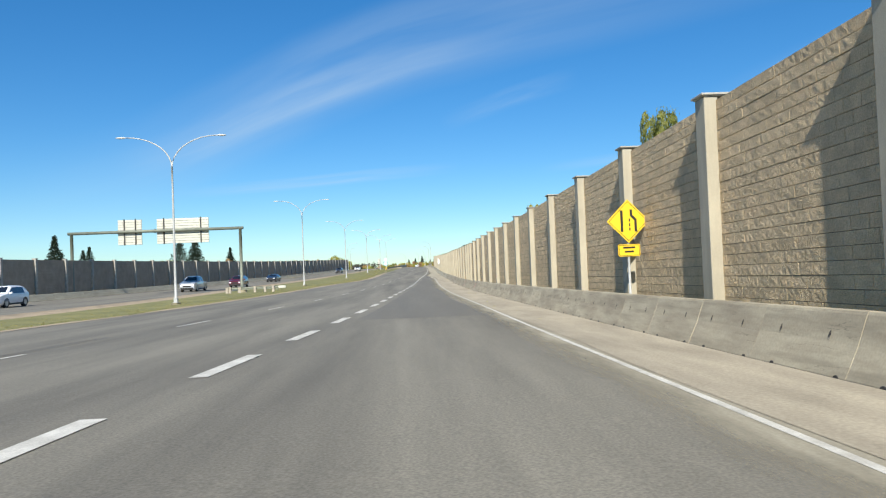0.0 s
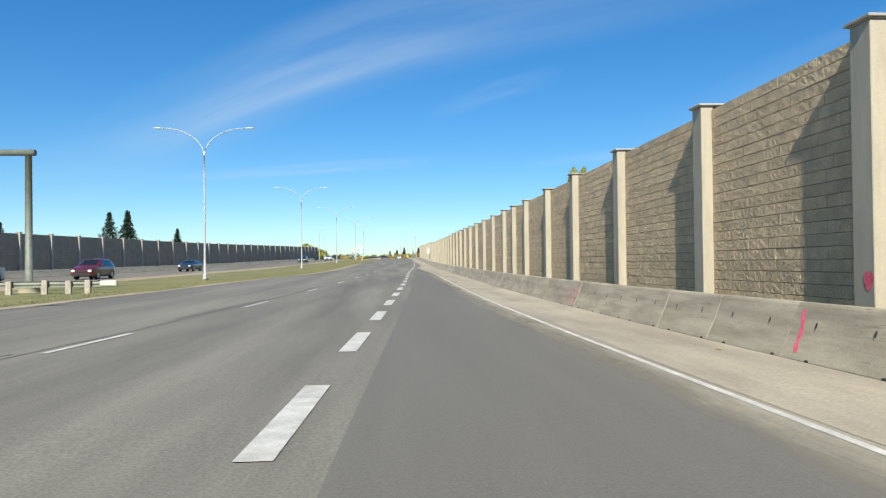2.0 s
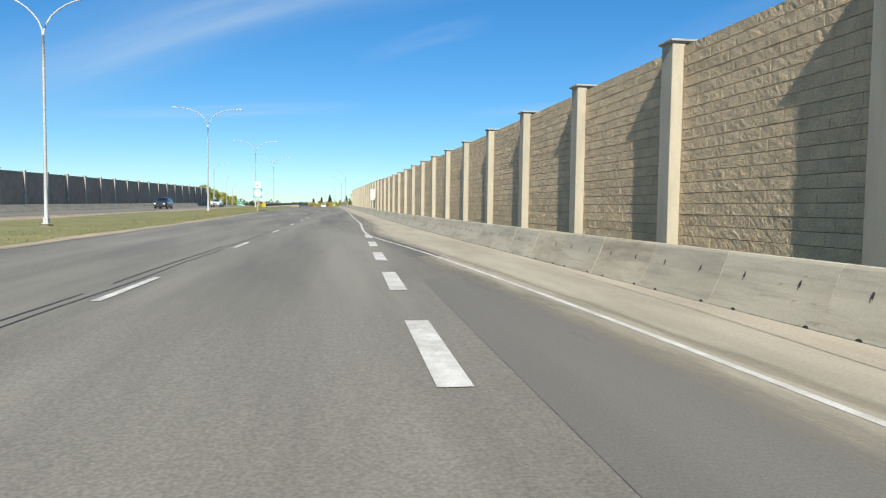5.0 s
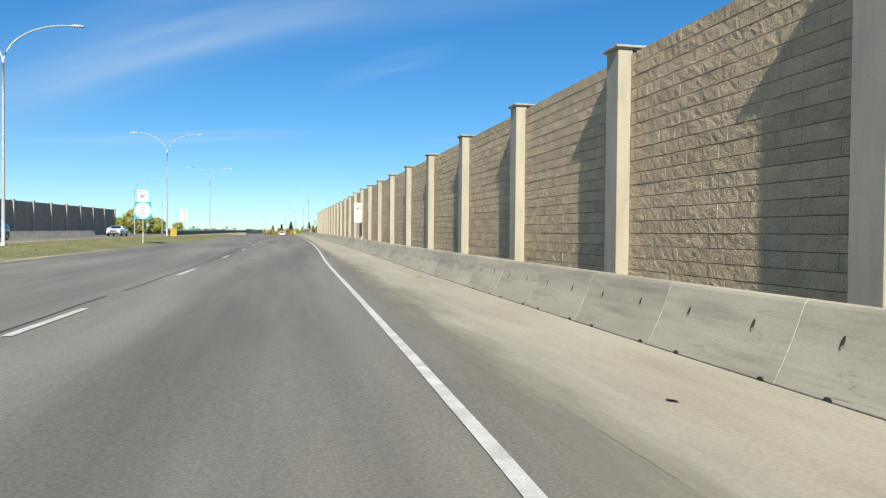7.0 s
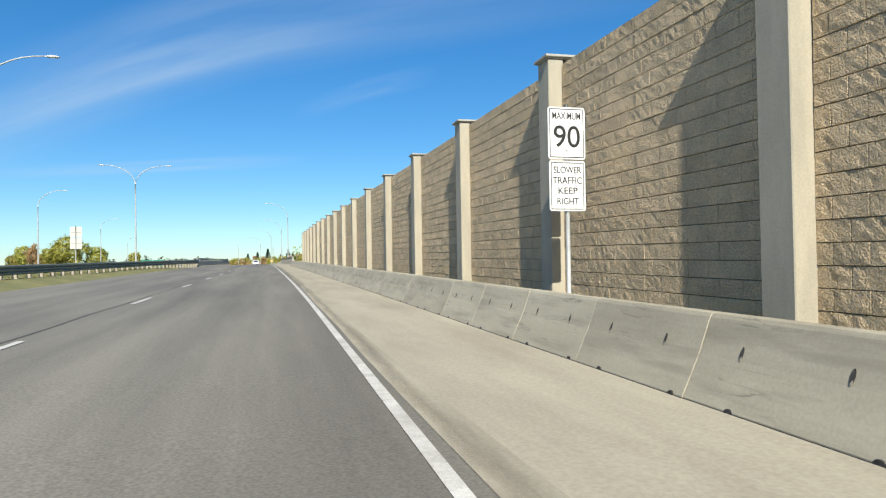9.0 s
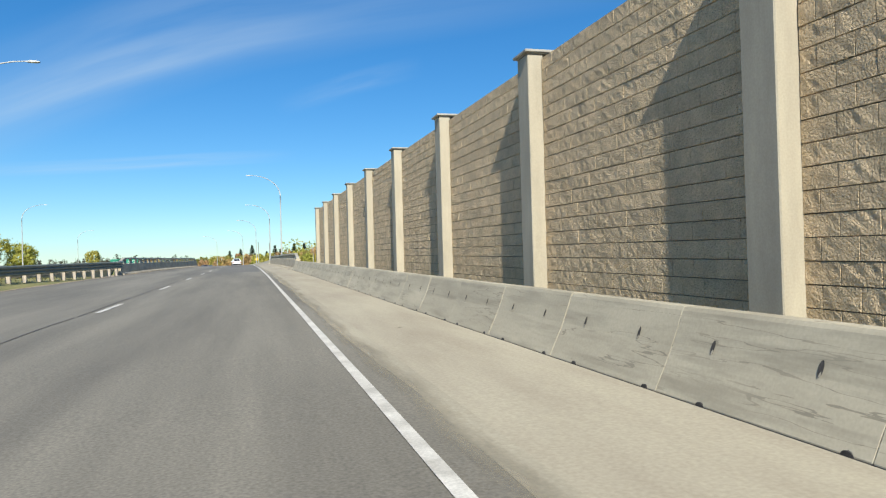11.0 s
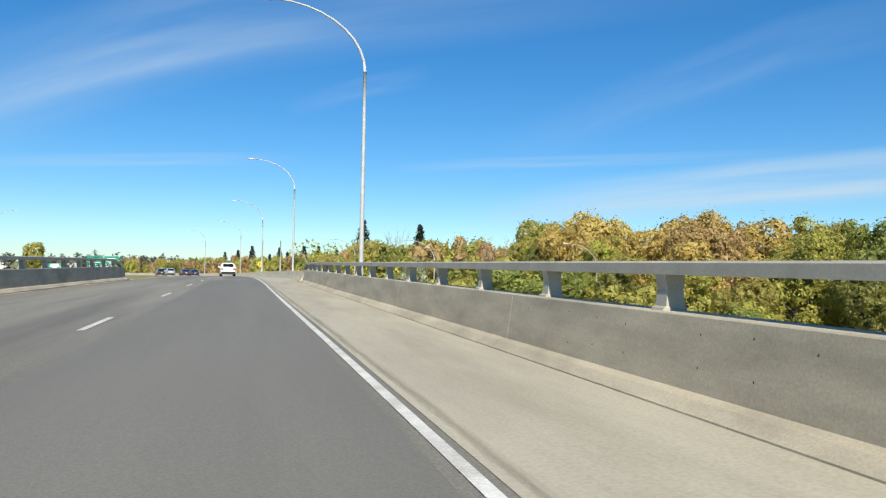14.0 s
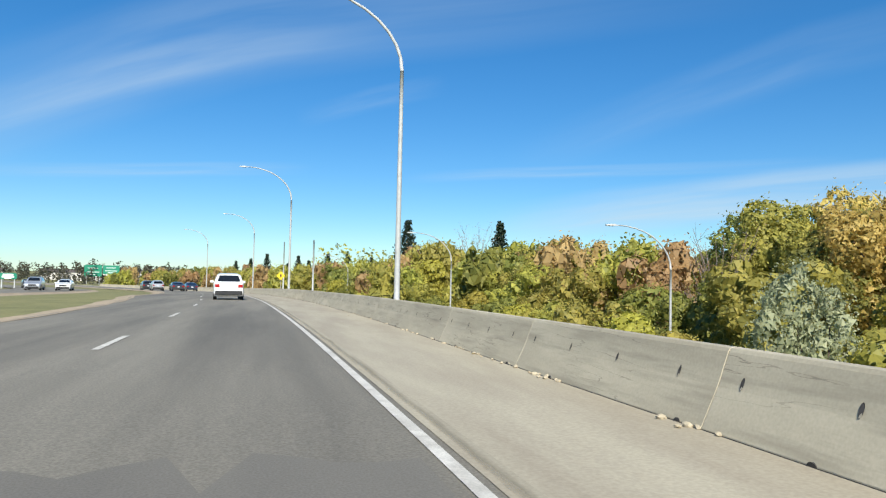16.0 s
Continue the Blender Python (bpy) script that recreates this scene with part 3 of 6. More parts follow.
def block(w, seed, verts, faces, y0=0.0):
    """One split-faced block of width w from y0, faced to -x: a chipped, ribbed face with its edges turned back into the joints."""
    r = random.Random(seed)
    n = max(3, int(round(w / 0.08)))
    proud = r.uniform(-0.0025, 0.0025)
    ribs = [r.uniform(-0.010, 0.010) for k in range(n + 1)]
    cols = [(0.0015, 0, 0)] + [(0.007 + (w - 0.014) * k / n, 1, k) for k in range(n + 1)] + [(w - 0.0015, 0, n)]
    zs = [(0.0, 0), (0.008, 1), (0.07, 1), (0.135, 1), (COURSE_H - 0.005, 1), (COURSE_H, 0)]
    base = len(verts)
    for yy, f, k in cols:
        for z, g in zs:
            if not g:
                x = 0.036
            elif not f:
                x = 0.008
            else:
                edge = 0.4 if k in (0, n) or z in (0.008, COURSE_H - 0.005) else 1.0
                x = proud + edge * (0.25 * ribs[k] + r.uniform(-0.005, 0.004))
            inner = f and g and 0 < k < n
            verts.append((x, y0 + yy + (r.uniform(-0.014, 0.014) if inner else 0), z + (r.uniform(-0.012, 0.012) if inner and 0.05 < z < 0.15 else 0)))
    m = len(zs)
    for i in range(len(cols) - 1):
        for k in range(m - 1):
            a = base + i * m + k
            faces.append((a, a + 1, a + m + 1, a + m))


def stone_mesh(name, verts, faces):
    me = bpy.data.meshes.new(name)
    me.from_pydata(verts, [], faces)
    me.materials.append(STONE)
    return me


def course_mesh(seed, half):
    """Thirteen blocks side by side, 5.2 m; the other courses begin with half a block."""
    verts, faces, y, k = [], [], -2.6, 0
    while y < 2.59:
        w = BLOCK_W / 2 if half and (k == 0 or y > 2.35) else BLOCK_W
        block(w, seed * 100 + k, verts, faces, y)
        y, k = y + w, k + 1
    return stone_mesh("block_course", verts, faces)


def single_block(seed, w):
    verts, faces = [], []
    block(w, seed, verts, faces)
    return stone_mesh("block", verts, faces)


posts_y = [13.96 + 5.617 * k for k in range(-5, 4)] + [36.36 + 5.554 * k for k in range(5)] + [64.55, 70.17, 75.2, 80.74, 84.88, 88.8] + [94.25 + 5.6 * k for k in range(5)] + [122.25 + 5.276 * k for k in range(8)]
posts_y += [164.78, 170.33, 175.92, 181.6, 187.07] + [192.64 + 5.593 * k for k in range(12)] + [259.76 + 5.582 * k for k in range(7)]
COURSES = [[course_mesh(k, h) for k in range(1 + 4 * h, 5 + 4 * h)] for h in (0, 1)]
BLOCKS = [single_block(9000 + k, BLOCK_W) for k in range(10)]
HALF_BLOCKS = [single_block(9100 + k, BLOCK_W / 2) for k in range(4)]
bm = box(bmesh.new(), 0.02, 0.20, -2.6, 2.6, -0.7, COURSE_N * COURSE_H + 0.004)
backing = bpy.data.meshes.new("panel_backing")
bm.to_mesh(backing)
bm.free()
backing.materials.append(MORTAR)
for a, b in zip(posts_y, posts_y[1:]):
    y, s = (a + b) / 2, (b - a - 0.42) / 5.2
    thing = empty("wall_panel", pose(WALL_X(y), y, ROAD_Z(y) + WALL_RISE(y) - 0.02, math.degrees(math.atan2(ROAD_Z(b) - ROAD_Z(a), b - a)), 0, -math.degrees(math.atan2(WALL_X(b) - WALL_X(a), b - a))), "tan split-face block panel of the roadside noise wall", "wall panel", "noise wall panels", "structure")
    bk = new("panel_backing", backing)
    bk.parent, bk.scale = thing, (1, s, 1)
    for k in range(COURSE_N):
        if a < 259:
            c = new("block_course", COURSES[k % 2][rng.randrange(4)])
            c.parent = thing
            c.location, c.scale = (rng.uniform(-0.002, 0.002), 0, k * COURSE_H), (1, s, 1)
            continue
        u = -2.6
        while u < 2.59:
            half = k % 2 == 1 and (u < -2.59 or u > 2.35)
            c = new("block", rng.choice(HALF_BLOCKS if half else BLOCKS))
            c.parent = thing
            c.location, c.scale = (rng.uniform(-0.002, 0.002), u * s, k * COURSE_H), (1, s, 1)
            u += BLOCK_W / 2 if half else BLOCK_W


def wall_post(label, group):
    """An H-shaped post: the panels end in its slots."""
    top = empty("wall_post", Matrix(), label, "wall post", group, "structure")
    bm = box(bmesh.new(), -0.235, 0.035, -0.228, 0.228, -0.8, 4.32, 0.012)
    box(bm, 0.037, 0.213, -0.11, 0.11, -0.8, 4.318)
    box(bm, 0.215, 0.38, -0.228, 0.228, -0.8, 4.32, 0.012)
    part("shaft", bm, POST, top)
    bm = box(bmesh.new(), -0.26, 0.405, -0.25, 0.25, 4.322, 4.34, 0.005)
    box(bm, -0.295, 0.44, -0.29, 0.29, 4.341, 4.385, 0.008)
    part("cap", bm, CAPM, top, "thin overhanging concrete cap")
    return top


first = None
for y in posts_y:
    m = pose(WALL_X(y), y, ROAD_Z(y) + WALL_RISE(y) + 0.03 * math.sin(y))
    if first is None:
        first = wall_post("pale cream concrete post of the noise wall", "noise wall posts")
        first.matrix_world = m
    else:
        copy_thing(first, m)

# far wall, faced to +x
def far_panel():
    bm = bmesh.new()
    prof = []
    for k in range(14):
        prof += [(0.0, k * 0.305 + 0.012), (0.0, k * 0.305 + 0.293), (-0.015, k * 0.305 + 0.298), (-0.015, k * 0.305 + 0.305)]
    prism(bm, [(-0.2, -0.3), (0.0, -0.3)] + prof + [(-0.2, 4.27)], -2.66, 2.66)
    return bm


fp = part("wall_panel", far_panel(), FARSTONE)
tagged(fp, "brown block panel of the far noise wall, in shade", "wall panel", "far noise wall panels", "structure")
fpost = empty("wall_post", Matrix(), "concrete post of the far noise wall", "wall post", "far noise wall posts", "structure")
part("shaft", box(bmesh.new(), -0.22, 0.2, -0.17, 0.17, -0.8, 4.36, 0.018), CAPM, fpost)
part("cap", box(bmesh.new(), -0.25, 0.23, -0.20, 0.20, 4.36, 4.42, 0.008), CAPM, fpost, "thin concrete cap")
yaw = -math.degrees(math.atan(0.0525))
for k in range(-22, 35):
    y = 91.6 + 5.65 * k
    m = pose(lwall_x(y) - 0.03, y, ROAD_Z(y) - 0.05, 0, 0, 180 + yaw)
    pm = pose(lwall_x(y + 2.82), y + 2.82, ROAD_Z(y + 2.82) - 0.05, math.degrees(math.atan2(ROAD_Z(y + 5.65) - ROAD_Z(y), 5.65)), 0, yaw)
    if k == -22:
        fpost.matrix_world, fp.matrix_world = m, pm
    else:
        copy_thing(fpost, m)
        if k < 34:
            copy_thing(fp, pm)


# ---- barriers ----
def bar_face(z):
    """How far the barrier's face has receded at height z."""
    return float(np.interp(z, (0.02, 0.22, 0.36, 0.645), (0.0, 0.095, 0.16, 0.265)))


def barrier(length, slots, mtl, label, group):
    prof = [(0.0, 0.0), (0.0, 0.02), (0.095, 0.22), (0.16, 0.36), (0.265, 0.645), (0.285, 0.675), (0.31, 0.68), (0.39, 0.68), (0.415, 0.675), (0.435, 0.645), (0.54, 0.36), (0.605, 0.22), (0.70, 0.02), (0.70, 0.0)]
    bm = prism(bmesh.new(), prof, -length / 2, length / 2)
    ends = [e for f in bm.faces if abs(f.normal.y) > 0.9 for e in f.edges]
    bmesh.ops.bevel(bm, geom=list(set(ends)), offset=0.003, segments=1, affect="EDGES")
    top = part("concrete_barrier", bm, mtl)
    tagged(top, label, "barrier", group)
    for s in slots:
        # a pocket drawn flat: its shade a dark oval, its sunlit lower lip a pale patch
        b2 = bmesh.new()
        out, inn = [], []
        for k in range(12):
            a = 2 * math.pi * k / 12
            z, yy = 0.415 + 0.052 * math.sin(a), s + 0.020 * math.cos(a)
            out.append(b2.verts.new((bar_face(z) - 0.005, yy, z)))
            inn.append(b2.verts.new((bar_face(z) - 0.003, s + 0.004 + 0.016 * math.cos(a), 0.418 + 0.045 * math.sin(a))))
        for k in range(12):
            b2.faces.new((out[k], out[(k + 1) % 12], inn[(k + 1) % 12], inn[k]))
        b2.faces.new(inn)
        slot = part("lifting_slot", b2, HOLLOW_SHADE, top, "lifting slot drawn as a flat oval of painted shade")
        b2 = bmesh.new()
        lip = [b2.verts.new((bar_face(z) - 0.008, s + yy, z)) for yy, z in ((-0.012, 0.368), (0.006, 0.367), (0.001, 0.388), (-0.009, 0.402), (-0.017, 0.386))]
        b2.faces.new(lip)
        part("slot_lip", b2, POST, slot)
    # drain notches are not cut: dark half discs stand for their shade
    for c in (length * 0.22, -length * 0.42):
        b3 = prism(bmesh.new(), [(c + u * 0.05, max(0.0, v * 0.042)) for u, v in [(math.cos(math.pi * k / 6), math.sin(math.pi * k / 6)) for k in range(7)]], -0.004, 0.02, "x")
        part("drain_notch", b3, HOLLOW_SHADE, top, "drain notch at the foot, a dark patch for its shade")
    # no gap is open here; a dark strip stands for its shade
    part("foot_gap", prism(bmesh.new(), [(-0.003, -0.01), (-0.003, 0.011), (0.01, 0.013), (0.01, -0.01)], -length / 2, length / 2), HOLLOW_SHADE, top, "dark strip painted as the shaded gap beneath the foot")
    return top


def spall(owner, y, width, height, seed):
    """A broken corner laid on a barrier's face: a pale fractured side coloured as sunlit and a dark patch for the
    hollow's shade; y along the barrier.
    """
    jr = random.Random(seed)
    levels = [height * k / 7 for k in range(8)]
    reach = [width * (0.35 + 0.65 * (1 - (z / height)) ** 0.7) * jr.uniform(0.75, 1.15) for z in levels]
    reach[-1] = 0.01
    pale, dark = bmesh.new(), bmesh.new()
    for bm, a0, a1 in ((pale, 1.0, 0.0), (dark, 0.0, -0.55)):
        rows = []
        for z, w in zip(levels, reach):
            mid = 0.04 * math.sin(9 * z + seed)
            x = bar_face(max(z, 0.02)) - 0.004
            rows.append([bm.verts.new((x, y + mid + a0 * w, z + 0.012)), bm.verts.new((x - jr.uniform(0.002, 0.006), y + mid + 0.5 * (a0 + a1) * w, z + 0.012)), bm.verts.new((x - 0.001, y + mid + a1 * w, z + 0.012))])
        for p, q in zip(rows, rows[1:]):
            for k in range(2):
                bm.faces.new((p[k], p[k + 1], q[k + 1], q[k]))
    part("fractured_side", pale, FRESH_SUNLIT, owner, "freshly broken concrete, pale for the sun on it")
    part("broken_hollow", dark, HOLLOW_SHADE, owner, "dark patch for the shade where concrete broke away")


jb = barrier(2.0395, (-0.5, 0.52), BARRIER, "stained grey precast concrete barrier beside the shoulder", "roadside barriers")
jo = barrier(2.0395, (-0.5, 0.52), BARRIER_OLD, "soiled brown-grey precast concrete barrier beside the shoulder", "roadside barriers")
jl = barrier(4.305, (-1.58, -0.43, 0.72, 1.87), BARRIER, "long stained grey concrete barrier with a crumbling foot", "roadside barriers")
runs = [(jb if BRIDGE[0] - 2.045 * k > 92 + 50 * random.Random(k).random() else jo, BRIDGE[0] - 1.03 - 2.045 * k, 1.0) for k in range(166)] + [(jl, BRIDGE[1] + 0.19 + 4.309 * k, 2.0) for k in range(56)]
placed, standing = set(), []
for i, (proto, y, half) in enumerate(runs):
    dx = (BAR_X(y + half) - BAR_X(y - half)) / (2 * half)
    jr = random.Random(i)
    loose = 0.006 if i % 5 == 0 else 0.002
    m = pose(BAR_X(y) + jr.uniform(-loose, loose), y, ROAD_Z(y), math.degrees(math.atan((ROAD_Z(y + half) - ROAD_Z(y - half)) / (2 * half))), jr.uniform(-0.2, 0.2), -math.degrees(math.atan(dx)) + jr.uniform(-0.06, 0.06))
    if proto.name not in placed:
        placed.add(proto.name)
        proto.matrix_world = m
        standing.append((y, proto))
    else:
        standing.append((y, copy_thing(proto, m)))
for y, width, height, seed in ((85.05, 0.16, 0.46, 1), (89.85, 0.17, 0.34, 2), (93.8, 0.14, 0.11, 3), (80.75, 0.09, 0.15, 4), (79.2, 0.13, 0.09, 5)):
    centre, owner = min(standing, key=lambda e: abs(e[0] - y))
    spall(owner, max(-0.8, min(0.8, y - centre)), width, height, seed)
# broken concrete along the crumbling foot
for k in range(60):
    jr = random.Random(900 + k)
    y = jr.choice((jr.gauss(361.3, 0.5), jr.gauss(364.2, 0.5), jr.gauss(367.0, 0.8), jr.gauss(371, 1.5), jr.uniform(359, 382), jr.gauss(94.5, 0.3), jr.gauss(100.5, 0.4)))
    bm = bmesh.new()
    bmesh.ops.create_icosphere(bm, subdivisions=1, radius=jr.uniform(0.015, 0.045))
    for v in bm.verts:
        v.co = Vector((v.co.x * jr.uniform(0.6, 1.2), v.co.y * jr.uniform(0.8, 1.7), v.co.z * jr.uniform(0.4, 0.9)))
    ob = part("concrete_fragment", bm, PARAPET)
    ob.matrix_world = pose(BAR_X(y) - abs(jr.gauss(0, 0.05)) + 0.01, y, ROAD_Z(y) + 0.02, 0, 0, jr.uniform(0, 360))
    tagged(ob, "broken lump of concrete at the barrier's foot", "rubble", "broken concrete")
fb = barrier(6.0, (), BARRIER, "grey concrete barrier at the foot of the far wall", "far barriers")
for i, k in enumerate(range(-12, 35)):
    y = 60 + 6.03 * k
    m = pose(lwall_x(y) + 1.75, y, ROAD_Z(y) - 0.02, -math.degrees(math.atan((ROAD_Z(y + 3) - ROAD_Z(y - 3)) / 6)), 0, 180 + yaw)
    if i == 0:
        fb.matrix_world = m
    else:
        copy_thing(fb, m)


# ---- bridge parapets with rails ----
def parapet(base_x, side, mtl, label, y0, y1):
    """A concrete parapet with a low foot, and a rail on posts; side 1: right of the road, -1: left."""
    top = empty("bridge_parapet", pose(0, 0, 0), label, "bridge parapet", "bridge parapets", "structure")
    prof = [(0.0, 0.0), (0.0, 0.022), (0.11, 0.115), (0.20, 0.15), (0.28, 0.775), (0.295, 0.79), (0.63, 0.79), (0.64, 0.775), (0.64, -0.4), (0.0, -0.4)]
    n = 8
    for s in range(n):
        a, b = y0 + (y1 - y0) * s / n + 0.008, y0 + (y1 - y0) * (s + 1) / n - 0.008
        bm = bmesh.new()
        rows = []
        for j in range(5):
            y = a + (b - a) * j / 4
            rows.append([bm.verts.new((base_x(y) + side * u, y, ROAD_Z(y) + v)) for u, v in prof])
        for r0, r1 in zip(rows, rows[1:]):
            for k in range(len(prof)):
                bm.faces.new((r0[k], r0[(k + 1) % len(prof)], r1[(k + 1) % len(prof)], r1[k]))
        bm.faces.new(rows[0])
        bm.faces.new(rows[-1][::-1])
        bmesh.ops.recalc_face_normals(bm, faces=bm.faces)
        part("parapet_section", bm, mtl, top)
    # formwork tie holes: flat dark dots stand for the shade in them
    hr = random.Random(17)
    bm = bmesh.new()
    y = y0 + 1.2
    while y < y1 - 0.5:
        for z in (0.33, 0.64):
            if hr.random() < 0.75:
                yy, zz = y + hr.uniform(-0.06, 0.06), z + hr.uniform(-0.03, 0.03)
                u = 0.2 + (zz - 0.15) / 0.625 * 0.08 - 0.003
                bm.faces.new([bm.verts.new((base_x(yy) + side * u, yy + 0.009 * math.cos(a), ROAD_Z(yy) + zz + 0.012 * math.sin(a))) for a in [math.pi * k / 3 for k in range(6)]])
        y += 0.62
    part("tie_holes", bm, HOLLOW_SHADE, top, "small dark dots painted as shaded formwork holes")
    # rail
    def at(y, u, z):
        return (base_x(y) + side * u, y, ROAD_Z(y) + z)
    bm = bmesh.new()
    path = [(y0 + 0.3, 0.80), (y0 + 2.7, 1.15)] + [(y0 + 2.7 + (y1 - y0 - 5.0) * k / 10, 1.15) for k in range(1, 11)] + [(y1 - 0.2, 0.80)]
    rows = []
    for y, z in path:
        rows.append([bm.verts.new(at(y, u, z + v)) for u, v in ((0.36, -0.02), (0.36, 0.09), (0.385, 0.11), (0.565, 0.11), (0.59, 0.09), (0.59, -0.02))])
    for r0, r1 in zip(rows, rows[1:]):
        for k in range(6):
            bm.faces.new((r0[k], r0[(k + 1) % 6], r1[(k + 1) % 6], r1[k]))
    bm.faces.new(rows[0])
    bm.faces.new(rows[-1][::-1])
    bmesh.ops.recalc_face_normals(bm, faces=bm.faces)
    part("hand_rail", bm, RAILM, top, "grey painted box rail")
    y, k = y0 + 3.05, 0
    while y < y1 - 2.0:
        bm = bmesh.new()
        q = [at(y, 0, 0)[0], ROAD_Z(y)]
        w = 0.055
        vs = []
        for (u0, u1, v) in ((0.34, 0.60, 0.79), (0.35, 0.60, 0.815), (0.38, 0.585, 0.83), (0.40, 0.57, 0.99), (0.37, 0.585, 1.13)):
            ww = 0.105 if v < 0.82 else 0.085 + 0.05 * max(0, (0.83 + 0.2 - v))
            vs.append([bm.verts.new((q[0] + side * u, y + sy * ww, q[1] + v)) for u, sy in ((u0, -1), (u1, -1), (u1, 1), (u0, 1))])
        for r0, r1 in zip(vs, vs[1:]):
            for j in range(4):
                bm.faces.new((r0[j], r0[(j + 1) % 4], r1[(j + 1) % 4], r1[j]))
        bm.faces.new(vs[0])
        bm.faces.new(vs[-1][::-1])
        bmesh.ops.recalc_face_normals(bm, faces=bm.faces)
        part("rail_post", bm, RAILM, top)
        y += 2.72
    return top


parapet(BAR_X, 1, PARAPET, "grey concrete bridge parapet with a painted rail on posts", BRIDGE[0], BRIDGE[1])
parapet(lambda y: MED_X(y) - 0.15, -1, PARAPET, "shaded concrete bridge parapet with a rail, beside the median", 299.0, 358.8)


# ---- lighting columns ----
def arc(x0, z0, x1, z1, n=9):
    """A quarter bend from straight up at (x0, z0) to level at (x1, z1)."""
    return [(x0 + (x1 - x0) * (1 - math.cos(math.pi / 2 * k / n)), 0, z0 + (z1 - z0) * math.sin(math.pi / 2 * k / n)) for k in range(n + 1)]


def luminaire(x, z, side, parent):
    bm = bmesh.new()
    rows = []
    for u, w, h in ((0.0, 0.05, 0.05), (0.12, 0.08, 0.07), (0.25, 0.15, 0.10), (0.55, 0.16, 0.09), (0.72, 0.10, 0.05)):
        rows.append([bm.verts.new((x + side * u, sy * w, z + sz * h - 0.02)) for sy, sz in ((-1, -0.3), (1, -0.3), (0.75, 0.7), (-0.75, 0.7))])
    for r0, r1 in zip(rows, rows[1:]):
        for k in range(4):
            bm.faces.new((r0[k], r0[(k + 1) % 4], r1[(k + 1) % 4], r1[k]))
    bm.faces.new(rows[0])
    bm.faces.new(rows[-1][::-1])
    bmesh.ops.recalc_face_normals(bm, faces=bm.faces)
    lum = part("luminaire", bm, GALV, parent, "flat grey lamp head")
    part("lens", box(bmesh.new(), *sorted((x + side * 0.26, x + side * 0.56)), -0.11, 0.11, z - 0.065, z - 0.045, 0.008), LENS, lum)


def lamp_base(parent):
    bm = bmesh.new()
    tube(bm, [(0, 0, -0.5), (0, 0, 0.06)], 0.33, 0.33, 14)
    part("footing", bm, BARRIER, parent, "round concrete footing")
    part("base_plate", box(bmesh.new(), -0.19, 0.19, -0.19, 0.19, 0.055, 0.10, 0.01), GALV, parent)
    part("transformer_cover", box(bmesh.new(), -0.13, 0.13, -0.13, 0.13, 0.09, 0.42, 0.02), GALV, parent)


def double_lamp(x, y, yaw=0.0):
    top = empty("street_lamp", pose(x, y, ROAD_Z(y) - 0.08, 0, 0, yaw), "tall galvanised street lamp with two curved arms on the median", "street lamp", "median street lamps")
    lamp_base(top)
    part("pole", tube(bmesh.new(), [(0, 0, 0.1 + 9.8 * k / 6) for k in range(7)], 0.10, 0.06, 12), GALV, top)
    for s in (-1, 1):
        part("arm", tube(bmesh.new(), arc(0, 9.8, 3.25 * s, 12.05), 0.055, 0.035, 8), GALV, top)
        luminaire(3.2 * s, 12.05, s, top)
    return top


for x, y in ((-20.5, 3.0), (-17.6, 51.6), (-16.4, 100.7), (-15.5, 149.4), (-14.4, 194.8), (-13.3, 239.5), (-13.4, 286.0)):
    double_lamp(x, y)


def single_lamp(x, y, z, height, reach, label, group, mtl=None, r=0.12, yaw=0.0):
    mtl = mtl or GALV
    top = empty("street_lamp", pose(x, y, z, 0, 0, yaw), label, "street lamp", group)
    lamp_base(top)
    rise = reach * 0.72
    part("pole", tube(bmesh.new(), [(0, 0, 0.1 + (height - rise - 0.1) * k / 6) for k in range(7)], r, r * 0.6, 12), mtl, top)
    part("arm", tube(bmesh.new(), arc(0, height - rise, -reach, height), r * 0.6, r * 0.33, 8), mtl, top)
    luminaire(-reach + 0.05, height, -1, top)
    return top


for x, y, h in ((5.3, 340.0, 11.9), (4.85, 379.8, 11.2), (2.6, 418.0, 11.0), (-0.9, 461.0, 11.2), (-9.8, 497.0, 11.5)):
    single_lamp(x, y, ROAD_Z(y) - (0.4 if y > 358 else 0.9), h + (0.4 if y > 358 else 0.9), 3.7, "tall galvanised street lamp with one curved arm behind the barrier", "roadside street lamps", r=0.108, yaw=0)
for x, y, h in ((6.2, 441.0, 7.0), (3.6, 470.0, 8.5)):
    pole = tagged(part("utility_pole", tube(bmesh.new(), [(0, 0, -0.8), (0, 0, h)], 0.12, 0.08, 8), GALV), "slim bare grey pole behind the barrier", "pole", "slim poles")
    pole.matrix_world = pose(x, y, ROAD_Z(y) - 0.5)
for x, y in ((-31.6, 314.5), (-37.1, 381.7), (-44.6, 457.8)):
    single_lamp(x, y, ROAD_Z(y) - 0.3, 12.0, 3.4, "tall galvanised street lamp with one curved arm beyond the far carriageway", "far street lamps", r=0.105, yaw=180)
for x, y, z in ((34.6, 375.5, 4.3), (21.2, 389.0, 4.75), (15.5, 412.5, 5.5), (11.6, 452.0, 4.6), (36.3, 330.0, 4.4)):
    gz = ground_z(x, y) - 0.1
    single_lamp(x, y, gz, z - gz, 3.1, "slim street lamp on the lower side road among the trees", "side road lamps", r=0.09)


